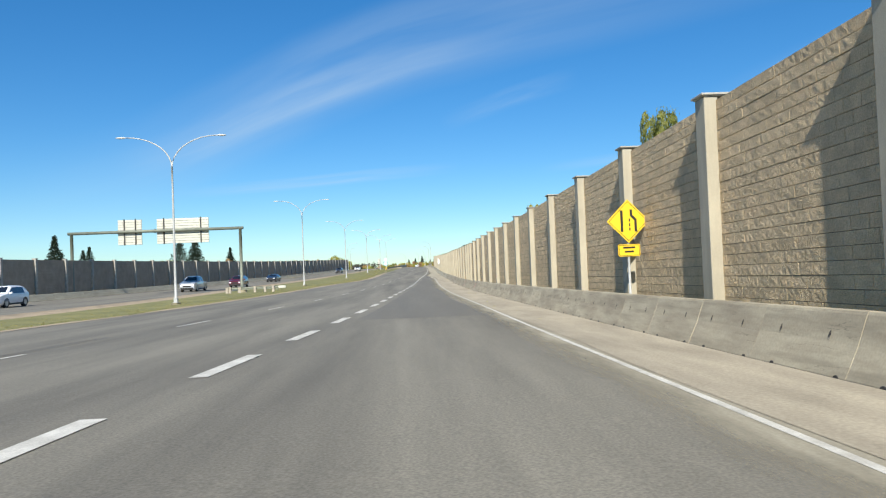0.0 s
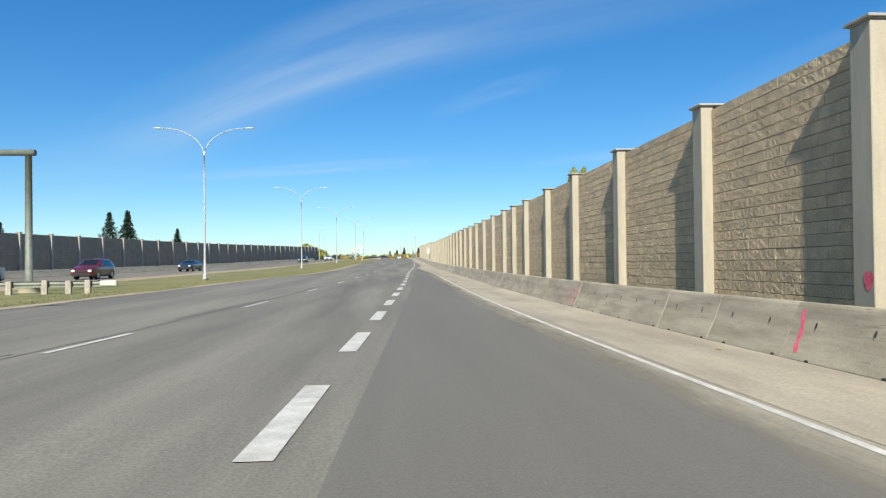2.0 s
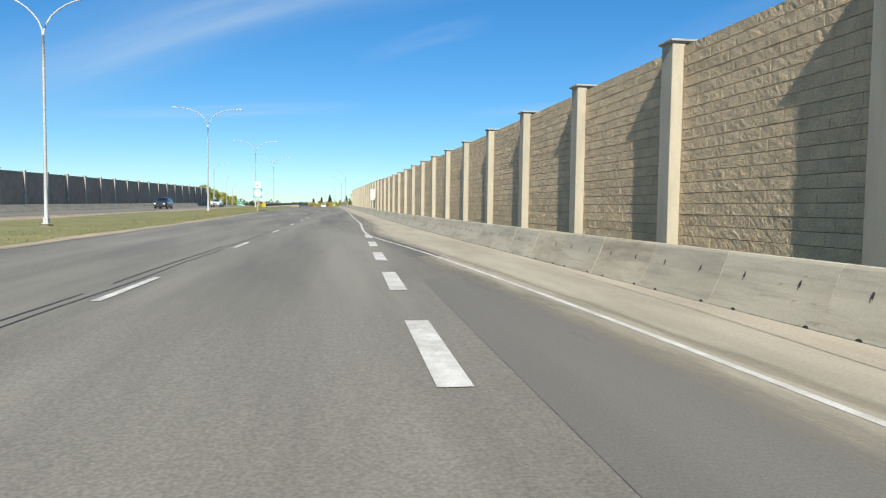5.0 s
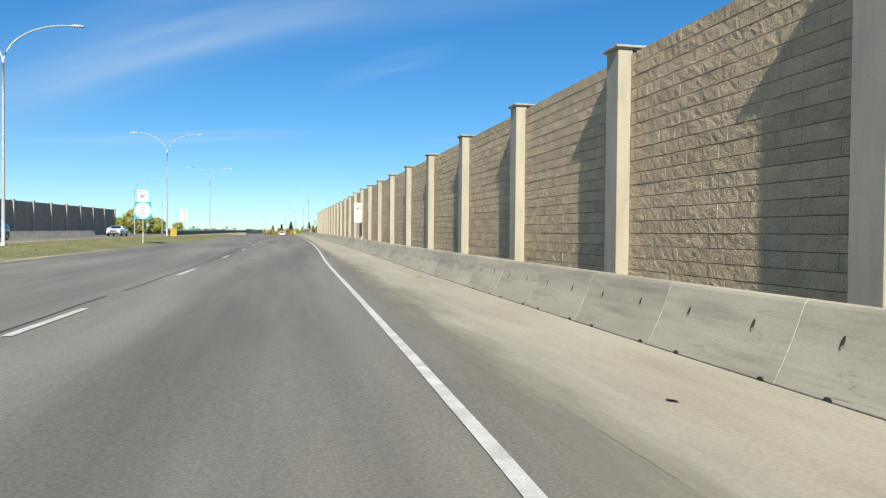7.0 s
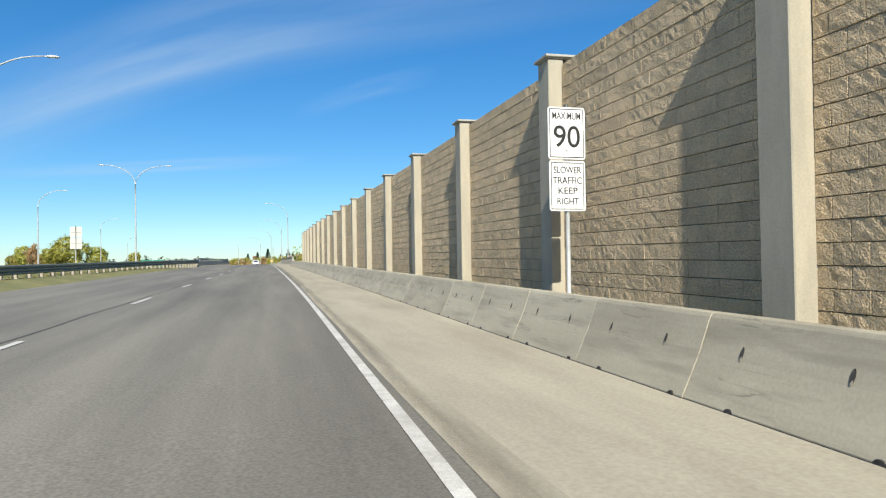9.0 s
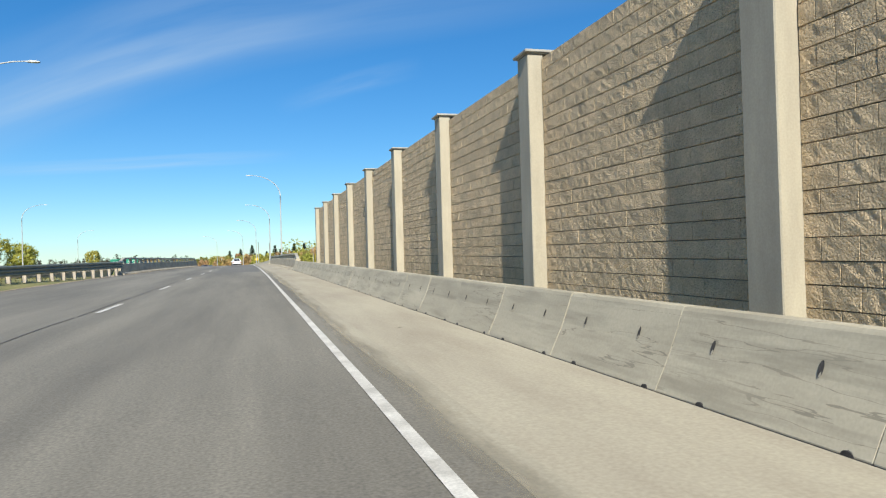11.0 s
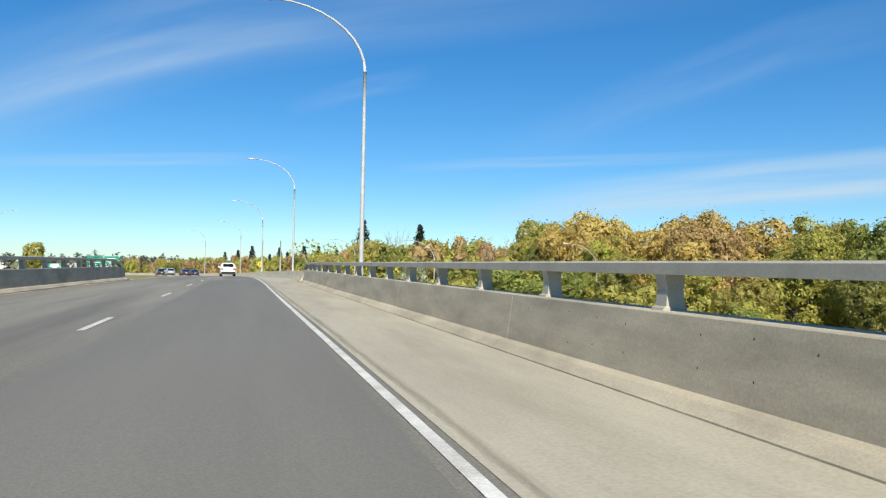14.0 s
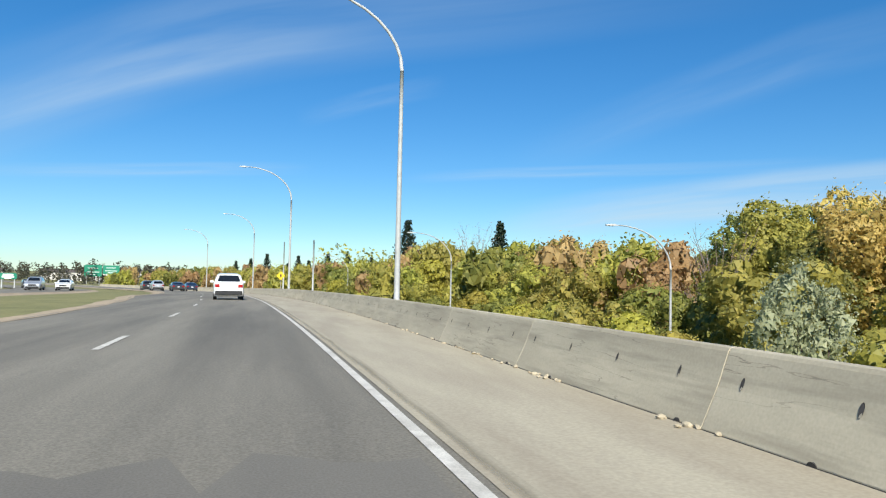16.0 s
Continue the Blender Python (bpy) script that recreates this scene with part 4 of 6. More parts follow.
# ---- sign gantry over the far carriageway ----
def gantry(y):
    z0 = ROAD_Z(y) - 0.1
    top = empty("sign_gantry", pose(0, y, z0), "green-grey steel sign gantry spanning the far carriageway, seen from behind", "sign gantry")
    for x in (-20.45, -39.5):
        part("column", tube(bmesh.new(), [(x, 0, 0.35), (x, 0, 7.25)], 0.19, 0.17, 12), GREENSTEEL, top)
        bm = bmesh.new()
        tube(bm, [(x, 0, -0.4), (x, 0, 0.35)], 0.55, 0.5, 14)
        part("footing", bm, BARRIER, top, "round concrete footing")
    part("beam", tube(bmesh.new(), [(-39.9, 0, 7.33), (-20.1, 0, 7.33)], 0.17, 0.17, 12), GREENSTEEL, top)
    bm = bmesh.new()
    for x in (-30.1,):
        tube(bm, [(x - 0.04, 0, 7.33), (x + 0.04, 0, 7.33)], 0.25, 0.25, 14)
    part("flange", bm, GREENSTEEL, top)
    for x0, x1, br in ((-34.4, -31.7, (0.28, 0.75)), (-30.0, -24.1, (0.14, 0.85))):
        # a darker material behind the ribs stands for the shade in their gaps
        sign = part("sign_back", box(bmesh.new(), x0, x1, 0.32, 0.345, 5.85, 8.72), GREENSTEEL, top, "aluminium back of a guide sign, darkened for shade between its ribs")
        n = 10
        for k in range(n):
            a = 5.85 + 2.87 * k / n
            part("extrusion", box(bmesh.new(), x0 + 0.01, x1 - 0.01, 0.265, 0.318, a + 0.02, a + 2.87 / n - 0.02, 0.006), ALU, sign)
        for u in br:
            x = x0 + (x1 - x0) * u
            part("bracket", box(bmesh.new(), x - 0.06, x + 0.06, 0.14, 0.262, 5.8, 8.8, 0.008), DARKSTEEL, sign, "dark steel hanger")


gantry(82.0)


# ---- short guard rail at the gantry's foot ----
def short_guard_rail(x, y):
    top = empty("guard_rail", pose(x, y, ROAD_Z(y) - 0.1, 0, 0, 5), "low dark guard rail on squat pale timber posts in the median", "guard rail")
    for k, u in enumerate((0.0, 0.3, 1.35, 3.0, 4.1, 5.0)):
        part("post", box(bmesh.new(), u - 0.13, u + 0.13, -0.10, 0.10, -0.3, 0.60 + 0.03 * (k % 2), 0.015), WOOD, top, "weathered pale timber post")
    wave = [(0.11, 0.28), (0.16, 0.34), (0.11, 0.43), (0.16, 0.52), (0.11, 0.58), (0.125, 0.58), (0.175, 0.52), (0.125, 0.43), (0.175, 0.34), (0.125, 0.28)]
    part("beam", prism(bmesh.new(), wave, -0.2, 5.6, "x"), GREENSTEEL, top, "dark weathered W-beam")
    bm = box(bmesh.new(), 5.55, 6.35, -0.02, 0.22, 0.30, 0.58, 0.04)
    part("end_terminal", bm, ALU, top, "pale bent steel end piece")


short_guard_rail(-21.4, 79.2)


# ---- guard rail to the bridge ----
def guard_rail():
    top = empty("guard_rail", Matrix(), "weathered steel guard rail on pale timber posts beside the median", "guard rail", kind="structure")
    fx = along([(228.5, -10.85), (245, -10.5), (265, -9.9), (285, -8.8), (300, -7.85)])
    wave = [(0.02, 0.0), (0.075, 0.05), (0.075, 0.10), (0.01, 0.155), (0.075, 0.21), (0.075, 0.26), (0.01, 0.31), (0.075, 0.36), (0.075, 0.42), (0.02, 0.47)]
    for s in (1, -1):
        verts, faces = [], []
        ys = [228.5 + 71.0 * k / 40 for k in range(41)]
        for y in ys:
            for u, v in wave:
                verts.append((fx(y) + s * (0.10 + u), y, ROAD_Z(y) + 0.48 + v))
        n = len(wave)
        for i in range(40):
            for k in range(n - 1):
                a = i * n + k
                faces.append((a, a + 1, a + n + 1, a + n))
        ob = mesh_part("beam", verts, faces, GREENSTEEL, top, "dark weathered three-wave beam")
        sol = ob.modifiers.new("thickness", "SOLIDIFY")
        sol.thickness = 0.006
    for k in range(37):
        y = 229.0 + 1.92 * k
        part("post", box(bmesh.new(), fx(y) - 0.10, fx(y) + 0.10, y - 0.08, y + 0.08, ROAD_Z(y) - 0.3, ROAD_Z(y) + 0.93, 0.012), WOOD, top)


guard_rail()


# ---- signs ----
def text_part(name, body, size, x, z, y, mtl, parent, width=None, label=""):
    """Raised lettering in the plane y, centred at (x, z), to be read from -y."""
    cu = bpy.data.curves.new(name, "FONT")
    cu.body, cu.size, cu.align_x, cu.align_y, cu.extrude = body, size, "CENTER", "CENTER", 0.002
    cu.offset = size * 0.005
    tmp = new(name, cu)
    bpy.context.view_layer.update()
    me = bpy.data.meshes.new_from_object(tmp.evaluated_get(bpy.context.evaluated_depsgraph_get()))
    bpy.data.objects.remove(tmp)
    xs = [v.co.x for v in me.vertices]
    k = width / (max(xs) - min(xs)) if width else 1.0
    me.transform(Matrix.Diagonal((k, 1, 1, 1)))
    me.transform(pose(x, y, z, 90))
    me.materials.clear()
    me.materials.append(mtl)
    ob = new(name, me)
    ob.parent = parent
    if label:
        tagged(ob, label)
    return ob


def plate(bm, w, h, z, y=0.0, t=0.012, r=0.04, x=0.0):
    pts = []
    for cx, cz, a0 in ((w / 2 - r, h / 2 - r, 0), (-w / 2 + r, h / 2 - r, 90), (-w / 2 + r, -h / 2 + r, 180), (w / 2 - r, -h / 2 + r, 270)):
        for k in range(4):
            a = radians(a0 + 30 * k)
            pts.append((x + cx + r * math.cos(a), z + cz + r * math.sin(a)))
    return prism(bm, pts, y - t / 2, y + t / 2)


def frame_line(w, h, z, y, mtl, parent, t=0.012, x=0.0):
    bm = bmesh.new()
    for x0, x1, z0, z1 in ((-w / 2, w / 2, h / 2 - t, h / 2), (-w / 2, w / 2, -h / 2, -h / 2 + t), (-w / 2, -w / 2 + t, -h / 2 + t, h / 2 - t), (w / 2 - t, w / 2, -h / 2 + t, h / 2 - t)):
        box(bm, x + x0, x + x1, y - 0.0015, y + 0.0015, z + z0, z + z1)
    part("border", bm, mtl, parent)


def speed_sign(x, y, z0):
    top = empty("speed_limit_sign", pose(x, y, z0, 0, 0, 2) @ Matrix.Scale(0.955, 4), "white speed limit sign above a white lane-use sign on steel", "road sign")
    part("post", tube(bmesh.new(), [(0.02, 0.05, -0.3), (0.02, 0.05, 3.62)], 0.035, 0.035, 10), GALV, top)
    a = part("upper_plate", plate(bmesh.new(), 0.62, 0.80, 3.17), WHITE, top)
    frame_line(0.57, 0.75, 3.17, -0.008, BLACK, a)
    text_part("lettering", "MAXIMUM", 0.155, 0, 3.43, -0.0085, BLACK, a, 0.47)
    text_part("numeral", "90", 0.47, 0, 3.10, -0.0085, BLACK, a, 0.44)
    b = part("lower_plate", plate(bmesh.new(), 0.60, 0.77, 2.36), WHITE, top)
    frame_line(0.55, 0.72, 2.36, -0.008, BLACK, b)
    for k, (s, w) in enumerate((("SLOWER", 0.46), ("TRAFFIC", 0.49), ("KEEP", 0.32), ("RIGHT", 0.36))):
        text_part("lettering", s, 0.145, 0, 2.60 - 0.16 * k, -0.0085, BLACK, b, w)
    part("bolt", tube(bmesh.new(), [(0, -0.014, 2.9), (0, 0.0, 2.9)], 0.012, 0.012, 6), DARKSTEEL, a)


speed_sign(5.48, 207.8, ROAD_Z(207.8) - 0.10)


def merge_sign(x, y, z0):
    top = empty("merge_sign", pose(x, y, z0, 0, 0, 4) @ Matrix.Scale(0.955, 4), "yellow diamond lane-ends sign with a yellow tab below", "road sign")
    part("post", tube(bmesh.new(), [(0, 0.05, -0.3), (0, 0.05, 3.1)], 0.035, 0.035, 10), GALV, top)
    s = 0.60
    d = part("diamond_plate", prism(bmesh.new(), [(0, 2.56 + s), (-s, 2.56), (0, 2.56 - s), (s, 2.56)], -0.006, 0.006), YELLOW, top)
    q = s - 0.05
    bm = bmesh.new()
    for (a, b), (c, e) in (((0, q), (-q, 0)), ((-q, 0), (0, -q)), ((0, -q), (q, 0)), ((q, 0), (0, q))):
        k = (q - 0.02) / q
        prism(bm, [(a, 2.56 + b), (c, 2.56 + e), (c * k, 2.56 + e * k), (a * k, 2.56 + b * k)], -0.0095, -0.007)
    part("border", bm, BLACK, d)
    part("left_bar", box(bmesh.new(), -0.215, -0.145, -0.0105, -0.007, 2.27, 2.86), BLACK, d)
    bm = bmesh.new()
    prism(bm, [(0.055, 2.88), (0.055, 2.70), (0.175, 2.58), (0.175, 2.27), (0.245, 2.27), (0.245, 2.61), (0.125, 2.73), (0.125, 2.88)][::-1], -0.0105, -0.007)
    part("bent_bar", bm, BLACK, d)
    for k in range(3):
        part("dash", box(bmesh.new(), 0.02, 0.06, -0.0105, -0.007, 2.30 + 0.125 * k, 2.38 + 0.125 * k), BLACK, d)
    t = part("tab_plate", plate(bmesh.new(), 0.62, 0.33, 1.76), YELLOW, top)
    frame_line(0.58, 0.29, 1.76, -0.008, BLACK, t)
    for k, w in enumerate((0.34, 0.26)):
        part("text_bar", box(bmesh.new(), -w / 2, w / 2, -0.0105, -0.007, 1.81 - 0.11 * k, 1.86 - 0.11 * k), BLACK, t, "dark line of small lettering")


merge_sign(5.49, 18.4, ROAD_Z(18.4) + 0.03)


def median_sign(x, y):
    z0 = ground_z(x, y) - 0.06
    top = empty("median_sign", pose(x, y, z0, 0, 0, -2), "white speed limit sign above a teal rayed sign on posts", "road sign")
    part("post", tube(bmesh.new(), [(0, 0.05, -0.3), (0, 0.05, 3.7)], 0.05, 0.045, 8), WOOD, top)
    a = part("upper_plate", plate(bmesh.new(), 0.72, 0.82, 3.50), WHITE, top)
    text_part("lettering", "MAXIMUM", 0.15, 0, 3.78, -0.0085, BLACK, a, 0.56)
    text_part("numeral", "90", 0.48, 0, 3.43, -0.0085, BLACK, a, 0.5)
    b = part("lower_plate", plate(bmesh.new(), 1.15, 1.25, 2.42), SIGNTEAL, top)
    for k in range(28):
        an = 2 * math.pi * k / 28
        bm = bmesh.new()
        pts = [(0.30, an - 0.05), (0.565, an - 0.06), (0.565, an + 0.06), (0.30, an + 0.05)]
        prism(bm, [(r * math.cos(v), 2.42 + 1.07 * r * math.sin(v)) for r, v in pts], -0.0105, -0.007)
        part("ray", bm, WHITE, b, "white ray")
    c = part("centre_panel", plate(bmesh.new(), 0.66, 0.74, 2.42, -0.0125, 0.004), WHITE, b)
    for k, mm in enumerate((SIGNTEAL, PINK, SIGNTEAL, PINK)):
        part("text_bar", box(bmesh.new(), -0.24 + 0.04 * (k % 2), 0.24, -0.018, -0.0148, 2.60 - 0.15 * k, 2.66 - 0.15 * k), mm, c)


median_sign(-10.06, 208.4)


def hazard_marker(x, y):
    z0 = ground_z(x, y) - 0.02
    top = empty("hazard_marker", pose(x, y, z0), "yellow and black striped hazard marker at the rail's end", "road sign")
    part("post", tube(bmesh.new(), [(0, 0.04, -0.3), (0, 0.04, 1.0)], 0.03, 0.03, 8), WOOD, top)
    p = part("plate", plate(bmesh.new(), 0.55, 0.70, 0.50), YELLOW, top)
    for k in range(4):
        c = 0.25 + 0.17 * k
        bm = prism(bmesh.new(), [(-0.24, c + 0.12), (-0.24, c + 0.04), (0, c - 0.08), (0.24, c + 0.04), (0.24, c + 0.12), (0, c)][::-1], -0.0105, -0.007)
        part("chevron", bm, BLACK, p)


hazard_marker(-10.85, 227.9)


def sign_from_behind(x, y):
    z0 = ground_z(x, y) - 0.05
    top = empty("road_sign", pose(x, y, z0, 0, 0, -6), "pale aluminium backs of two stacked signs on a steel post", "road sign")
    part("post", tube(bmesh.new(), [(0, 0, -0.3), (0, 0, 4.0)], 0.04, 0.04, 8), GALV, top)
    for z, h in ((3.45, 0.95), (2.42, 0.95)):
        p = part("plate", plate(bmesh.new(), 1.0, h, z, 0.06), ALU, top)
        part("bracket", box(bmesh.new(), -0.4, 0.4, 0.02, 0.052, z - 0.03, z + 0.03), GALV, p)


sign_from_behind(-15.2, 267.0)


def guide_sign(x, y, z, w, h, label):
    top = empty("guide_sign", pose(x, y, z), label, "road sign", "green guide signs")
    gz = ground_z(x, y) - z
    for u in (-0.36, 0.36):
        part("post", tube(bmesh.new(), [(u * w, 0.15, gz), (u * w, 0.15, h / 2)], 0.12, 0.12, 8), GALV, top)
    p = part("plate", plate(bmesh.new(), w, h, 0, 0, 0.05, 0.3), SIGNGREEN, top)
    for zz, ww in ((0.22, 0.6), (-0.12, 0.7), (-0.34, 0.4)):
        part("text_bar", box(bmesh.new(), -w * ww / 2, w * ww / 2, -0.034, -0.026, zz * h - 0.16, zz * h + 0.16), WHITE, p)


guide_sign(-86.5, 766.0, 2.0, 8.6, 6.0, "large green guide sign far down the freeway")
guide_sign(-76.5, 760.0, 2.6, 8.0, 4.6, "large green guide sign with a yellow panel below")
guide_sign(-44.3, 500.0, 0.6, 2.9, 1.1, "small pale sign board across the median")


def diamond_sign(x, y):
    top = empty("warning_sign", pose(x, y, ground_z(x, y) if y < 0 else ROAD_Z(y) - 0.6), "small yellow diamond warning sign on a tall post", "road sign")
    part("post", tube(bmesh.new(), [(0, 0.06, -0.3), (0, 0.06, 3.6)], 0.05, 0.05, 8), WOOD, top)
    p = part("plate", prism(bmesh.new(), [(0, 3.7), (-0.6, 3.1), (0, 2.5), (0.6, 3.1)], -0.006, 0.006), YELLOW, top)
    part("symbol", box(bmesh.new(), -0.10, 0.10, -0.011, -0.007, 2.85, 3.35), BLACK, p)


diamond_sign(2.9, 458.0)

# painted survey marks
for y, x, h in ((51.6, None, 0.5), (62.25, None, 0.45), (62.85, None, 0.42)):
    bm = bmesh.new()
    pts = []
    for k in range(9):
        z = 0.10 + h * k / 8
        xx = BAR_X(y) + bar_face(z) - 0.006
        pts.append((xx, y + 0.012 * math.sin(k * 1.1) + 0.12 * k / 8, z))
    vs = []
    for k, (xx, yy, z) in enumerate(pts):
        w = 0.035 + 0.012 * math.sin(k * 2.3)
        vs.append((bm.verts.new((xx, yy - w, ROAD_Z(y) + z)), bm.verts.new((xx, yy + w, ROAD_Z(y) + z))))
    for (a, b), (c, d) in zip(vs, vs[1:]):
        bm.faces.new((a, c, d, b))
    tagged(part("paint_mark", bm, PINK), "pink spray-painted survey mark on the barrier", "paint mark", "pink paint marks")
for y, rw, rh, rz in ((52.92, 0.10, 0.14, 0.9), (64.50, 0.025, 0.36, 1.12)):
    bm = bmesh.new()
    ring = [bm.verts.new((WALL_X(y) - 0.24, y + rw * math.cos(a) * (1 + 0.2 * math.sin(3 * a)), ROAD_Z(y) + rz + rh * math.sin(a))) for a in [2 * math.pi * k / 14 for k in range(14)]]
    bm.faces.new(ring[::-1])
    tagged(part("paint_mark", bm, PINK), "pink spray-painted blotch on a wall post", "paint mark", "pink paint marks")


# ---- trees and shrubs ----
LEAF_GREEN = leaf_mat("green_leaves", (0.15, 0.165, 0.035), (0.33, 0.315, 0.065))
LEAF_OLIVE = leaf_mat("olive_yellow_leaves", (0.24, 0.23, 0.045), (0.48, 0.41, 0.085))
LEAF_GOLD = leaf_mat("golden_leaves", (0.44, 0.32, 0.08), (0.68, 0.51, 0.15))
LEAF_RUST = leaf_mat("rust_brown_leaves", (0.32, 0.195, 0.085), (0.52, 0.33, 0.15))
NEEDLES = leaf_mat("spruce_needles", (0.018, 0.032, 0.020), (0.040, 0.060, 0.032))
LEAF_YELLOW = leaf_mat("yellow_leaves", (0.30, 0.255, 0.04), (0.50, 0.42, 0.075))
DARKWOOD = leaf_mat("dark_woods", (0.06, 0.065, 0.045), (0.13, 0.115, 0.07))
WILLOW = leaf_mat("grey_green_leaves", (0.24, 0.25, 0.13), (0.42, 0.41, 0.25))


def leaf_cloud(centres, per, spread, size, rg, flat=0.75):
    """Small bent leaves scattered round the centres."""
    n = len(centres) * per
    c = np.repeat(np.array(centres), per, axis=0)
    p = c + np.clip(rg.normal(0, 1, (n, 3)), -1.6, 1.6) * spread * np.array([1, 1, flat])
    a = rg.normal(0, 1, (n, 3))
    a /= np.linalg.norm(a, axis=1)[:, None]
    b = np.cross(a, rg.normal(0, 1, (n, 3)))
    b /= np.linalg.norm(b, axis=1)[:, None]
    s = size * rg.uniform(0.6, 1.35, (n, 1))
    u, v = a * s, b * s * 0.55
    q = np.stack([p - u, p + v, p + u * 0.9, p - v], 1).reshape(-1, 3)
    faces = np.arange(4 * n).reshape(n, 4)
    return q.tolist(), faces.tolist()


def ball_faces(level):
    bm = bmesh.new()
    bmesh.ops.create_icosphere(bm, subdivisions=level, radius=1.0)
    out = np.array([[tuple(p.co) for p in q.verts] for q in bm.faces])
    bm.free()
    return out


SPRAY = {3: ball_faces(4), 2: ball_faces(3), 1: ball_faces(2)}


LOBES = 19


def broadleaf(seed, height, width, mtl, size, per=46, clumps=70, low=0.22, category="tree", label="", group="", fine=1):
    rg, r = np.random.default_rng(seed), random.Random(seed)
    top = empty("broadleaf_tree" if category == "tree" else "shrub", Matrix(), label, category, group)
    bm = bmesh.new()
    trunk_h = height * (low + 0.18)
    tube(bm, [(0.05 * math.sin(k), 0.05 * math.cos(k), -0.6 + (trunk_h + 0.6) * k / 5) for k in range(6)], height * 0.022, height * 0.013, 7)
    cz, ch = height * (low + 1) / 2, height * (1 - low) / 2
    size3 = np.array((width / 2, width / 2, ch))
    lobes = [np.array((0, 0, 0.3, 0.52)), np.array((0, 0, -0.35, 0.58)), np.array((0, 0, 0.0, 0.6))]
    while len(lobes) < LOBES:
        d = Vector((r.gauss(0, 1), r.gauss(0, 1), r.gauss(0, 1))).normalized() * r.uniform(0.42, 0.80)
        lobes.append(np.array((d.x, d.y, max(d.z, -0.62), r.uniform(0.17, 0.40))))
    lobes = np.array(lobes)

    def outside(p, reach):
        """Which of the points (in crown units) lie outside all lobes, shrunk by reach."""
        d = np.linalg.norm(p[:, None, :] - lobes[None, :, :3], axis=2)
        return (d > lobes[None, :, 3] * reach).all(1)

    phase = rg.uniform(0, 6.28, (LOBES, 3))

    def swell(d, k):
        """How far a lobe bulges or sinks in the directions d."""
        ph = phase[k]
        ph = ph if ph.ndim == 2 else ph[None, :]
        return 1 + 0.2 * np.sin(4.1 * d[:, 0] + ph[:, 0]) * np.sin(3.7 * d[:, 1] + ph[:, 1]) + 0.14 * np.sin(6.3 * d[:, 2] + 5.1 * d[:, 0] + ph[:, 2])

    for k in range(3, LOBES):
        s = Vector((0, 0, trunk_h * r.uniform(0.55, 1.0)))
        e = Vector(lobes[k, :3] * size3) + Vector((0, 0, cz))
        mid = s.lerp(e, 0.5) + Vector((0, 0, 0.06 * height * r.random()))
        tube(bm, [s, mid, e], height * 0.009, height * 0.002, 5, False)
    part("trunk", bm, BARK, top)
    # leaves on the lobes' surfaces, turned mostly outwards
    n = per * clumps
    pick = rg.choice(LOBES, n, p=lobes[:, 3] ** 2 / (lobes[:, 3] ** 2).sum())
    d = rg.normal(0, 1, (n, 3))
    d /= np.linalg.norm(d, axis=1)[:, None]
    p = lobes[pick, :3] + d * (lobes[pick, 3] * swell(d, pick) * rg.uniform(0.74, 1.05, n))[:, None]
    ok = outside(p, 0.72) & (p[:, 2] * ch + cz > 0.0)
    p, d = p[ok] * size3 + (0, 0, cz), d[ok]
    a = np.cross(d + rg.normal(0, 0.8, d.shape), rg.normal(0, 1, d.shape))
    a /= np.linalg.norm(a, axis=1)[:, None]
    b = np.cross(a, d + rg.normal(0, 0.8, d.shape))
    b /= np.linalg.norm(b, axis=1)[:, None]
    q = size * rg.uniform(0.6, 1.4, (len(p), 1))
    v = np.stack([p - a * q, p + b * q * 0.6, p + a * q * 0.9, p - b * q * 0.6], 1).reshape(-1, 3).tolist()
    f = np.arange(len(v)).reshape(-1, 4).tolist()
    # small leaf sprays beneath them close the crown
    for k in range(LOBES):
        tri = lobes[k, :3] + SPRAY[fine] * swell(SPRAY[fine].reshape(-1, 3), k).reshape(-1, 3, 1) * lobes[k, 3] * 0.74
        mid = tri.mean(1, keepdims=True)
        tri = (tri - mid) * 1.08 + mid + rg.normal(0, 0.035, mid.shape) * lobes[k, 3] + rg.normal(0, 0.03, tri.shape) * lobes[k, 3]
        tri = tri[outside(mid[:, 0], 0.68)] * size3 + (0, 0, cz)
        tri = tri[tri[:, :, 2].min(1) > -0.3]
        n = len(v)
        v = v + tri.reshape(-1, 3).tolist()
        f = f + np.arange(n, n + 3 * len(tri)).reshape(-1, 3).tolist()
    mesh_part("crown", v, f, mtl, top)
    return top


def spruce(seed, height, width, label, group=""):
    rg, r = np.random.default_rng(seed), random.Random(seed)
    top = empty("spruce_tree", Matrix(), label, "tree", group)
    part("trunk", tube(bmesh.new(), [(0, 0, -0.6), (0, 0, height * 0.5), (0, 0, height * 0.97)], height * 0.016, height * 0.003, 7), BARK, top)
    centres = []
    whorls = 30
    for k in range(whorls):
        f = k / (whorls - 1)
        z = height * (0.06 + 0.92 * f)
        reach = width / 2 * (1 - f) * r.uniform(0.75, 1.12) + 0.03
        n = 11 if f < 0.7 else 7
        for j in range(n):
            a = 2 * math.pi * (j + r.random()) / n
            rr = reach * r.uniform(0.7, 1.1)
            for u in (0.35, 0.65, 0.95):
                centres.append((rr * u * math.cos(a), rr * u * math.sin(a), z + r.uniform(-0.3, 0.3) - rr * (0.30 * u - 0.14 * u * u)))
    v, f = leaf_cloud(centres, 6, 0.022 * width, 0.26, rg, 0.6)
    mesh_part("crown", v, f, NEEDLES, top)
    return top


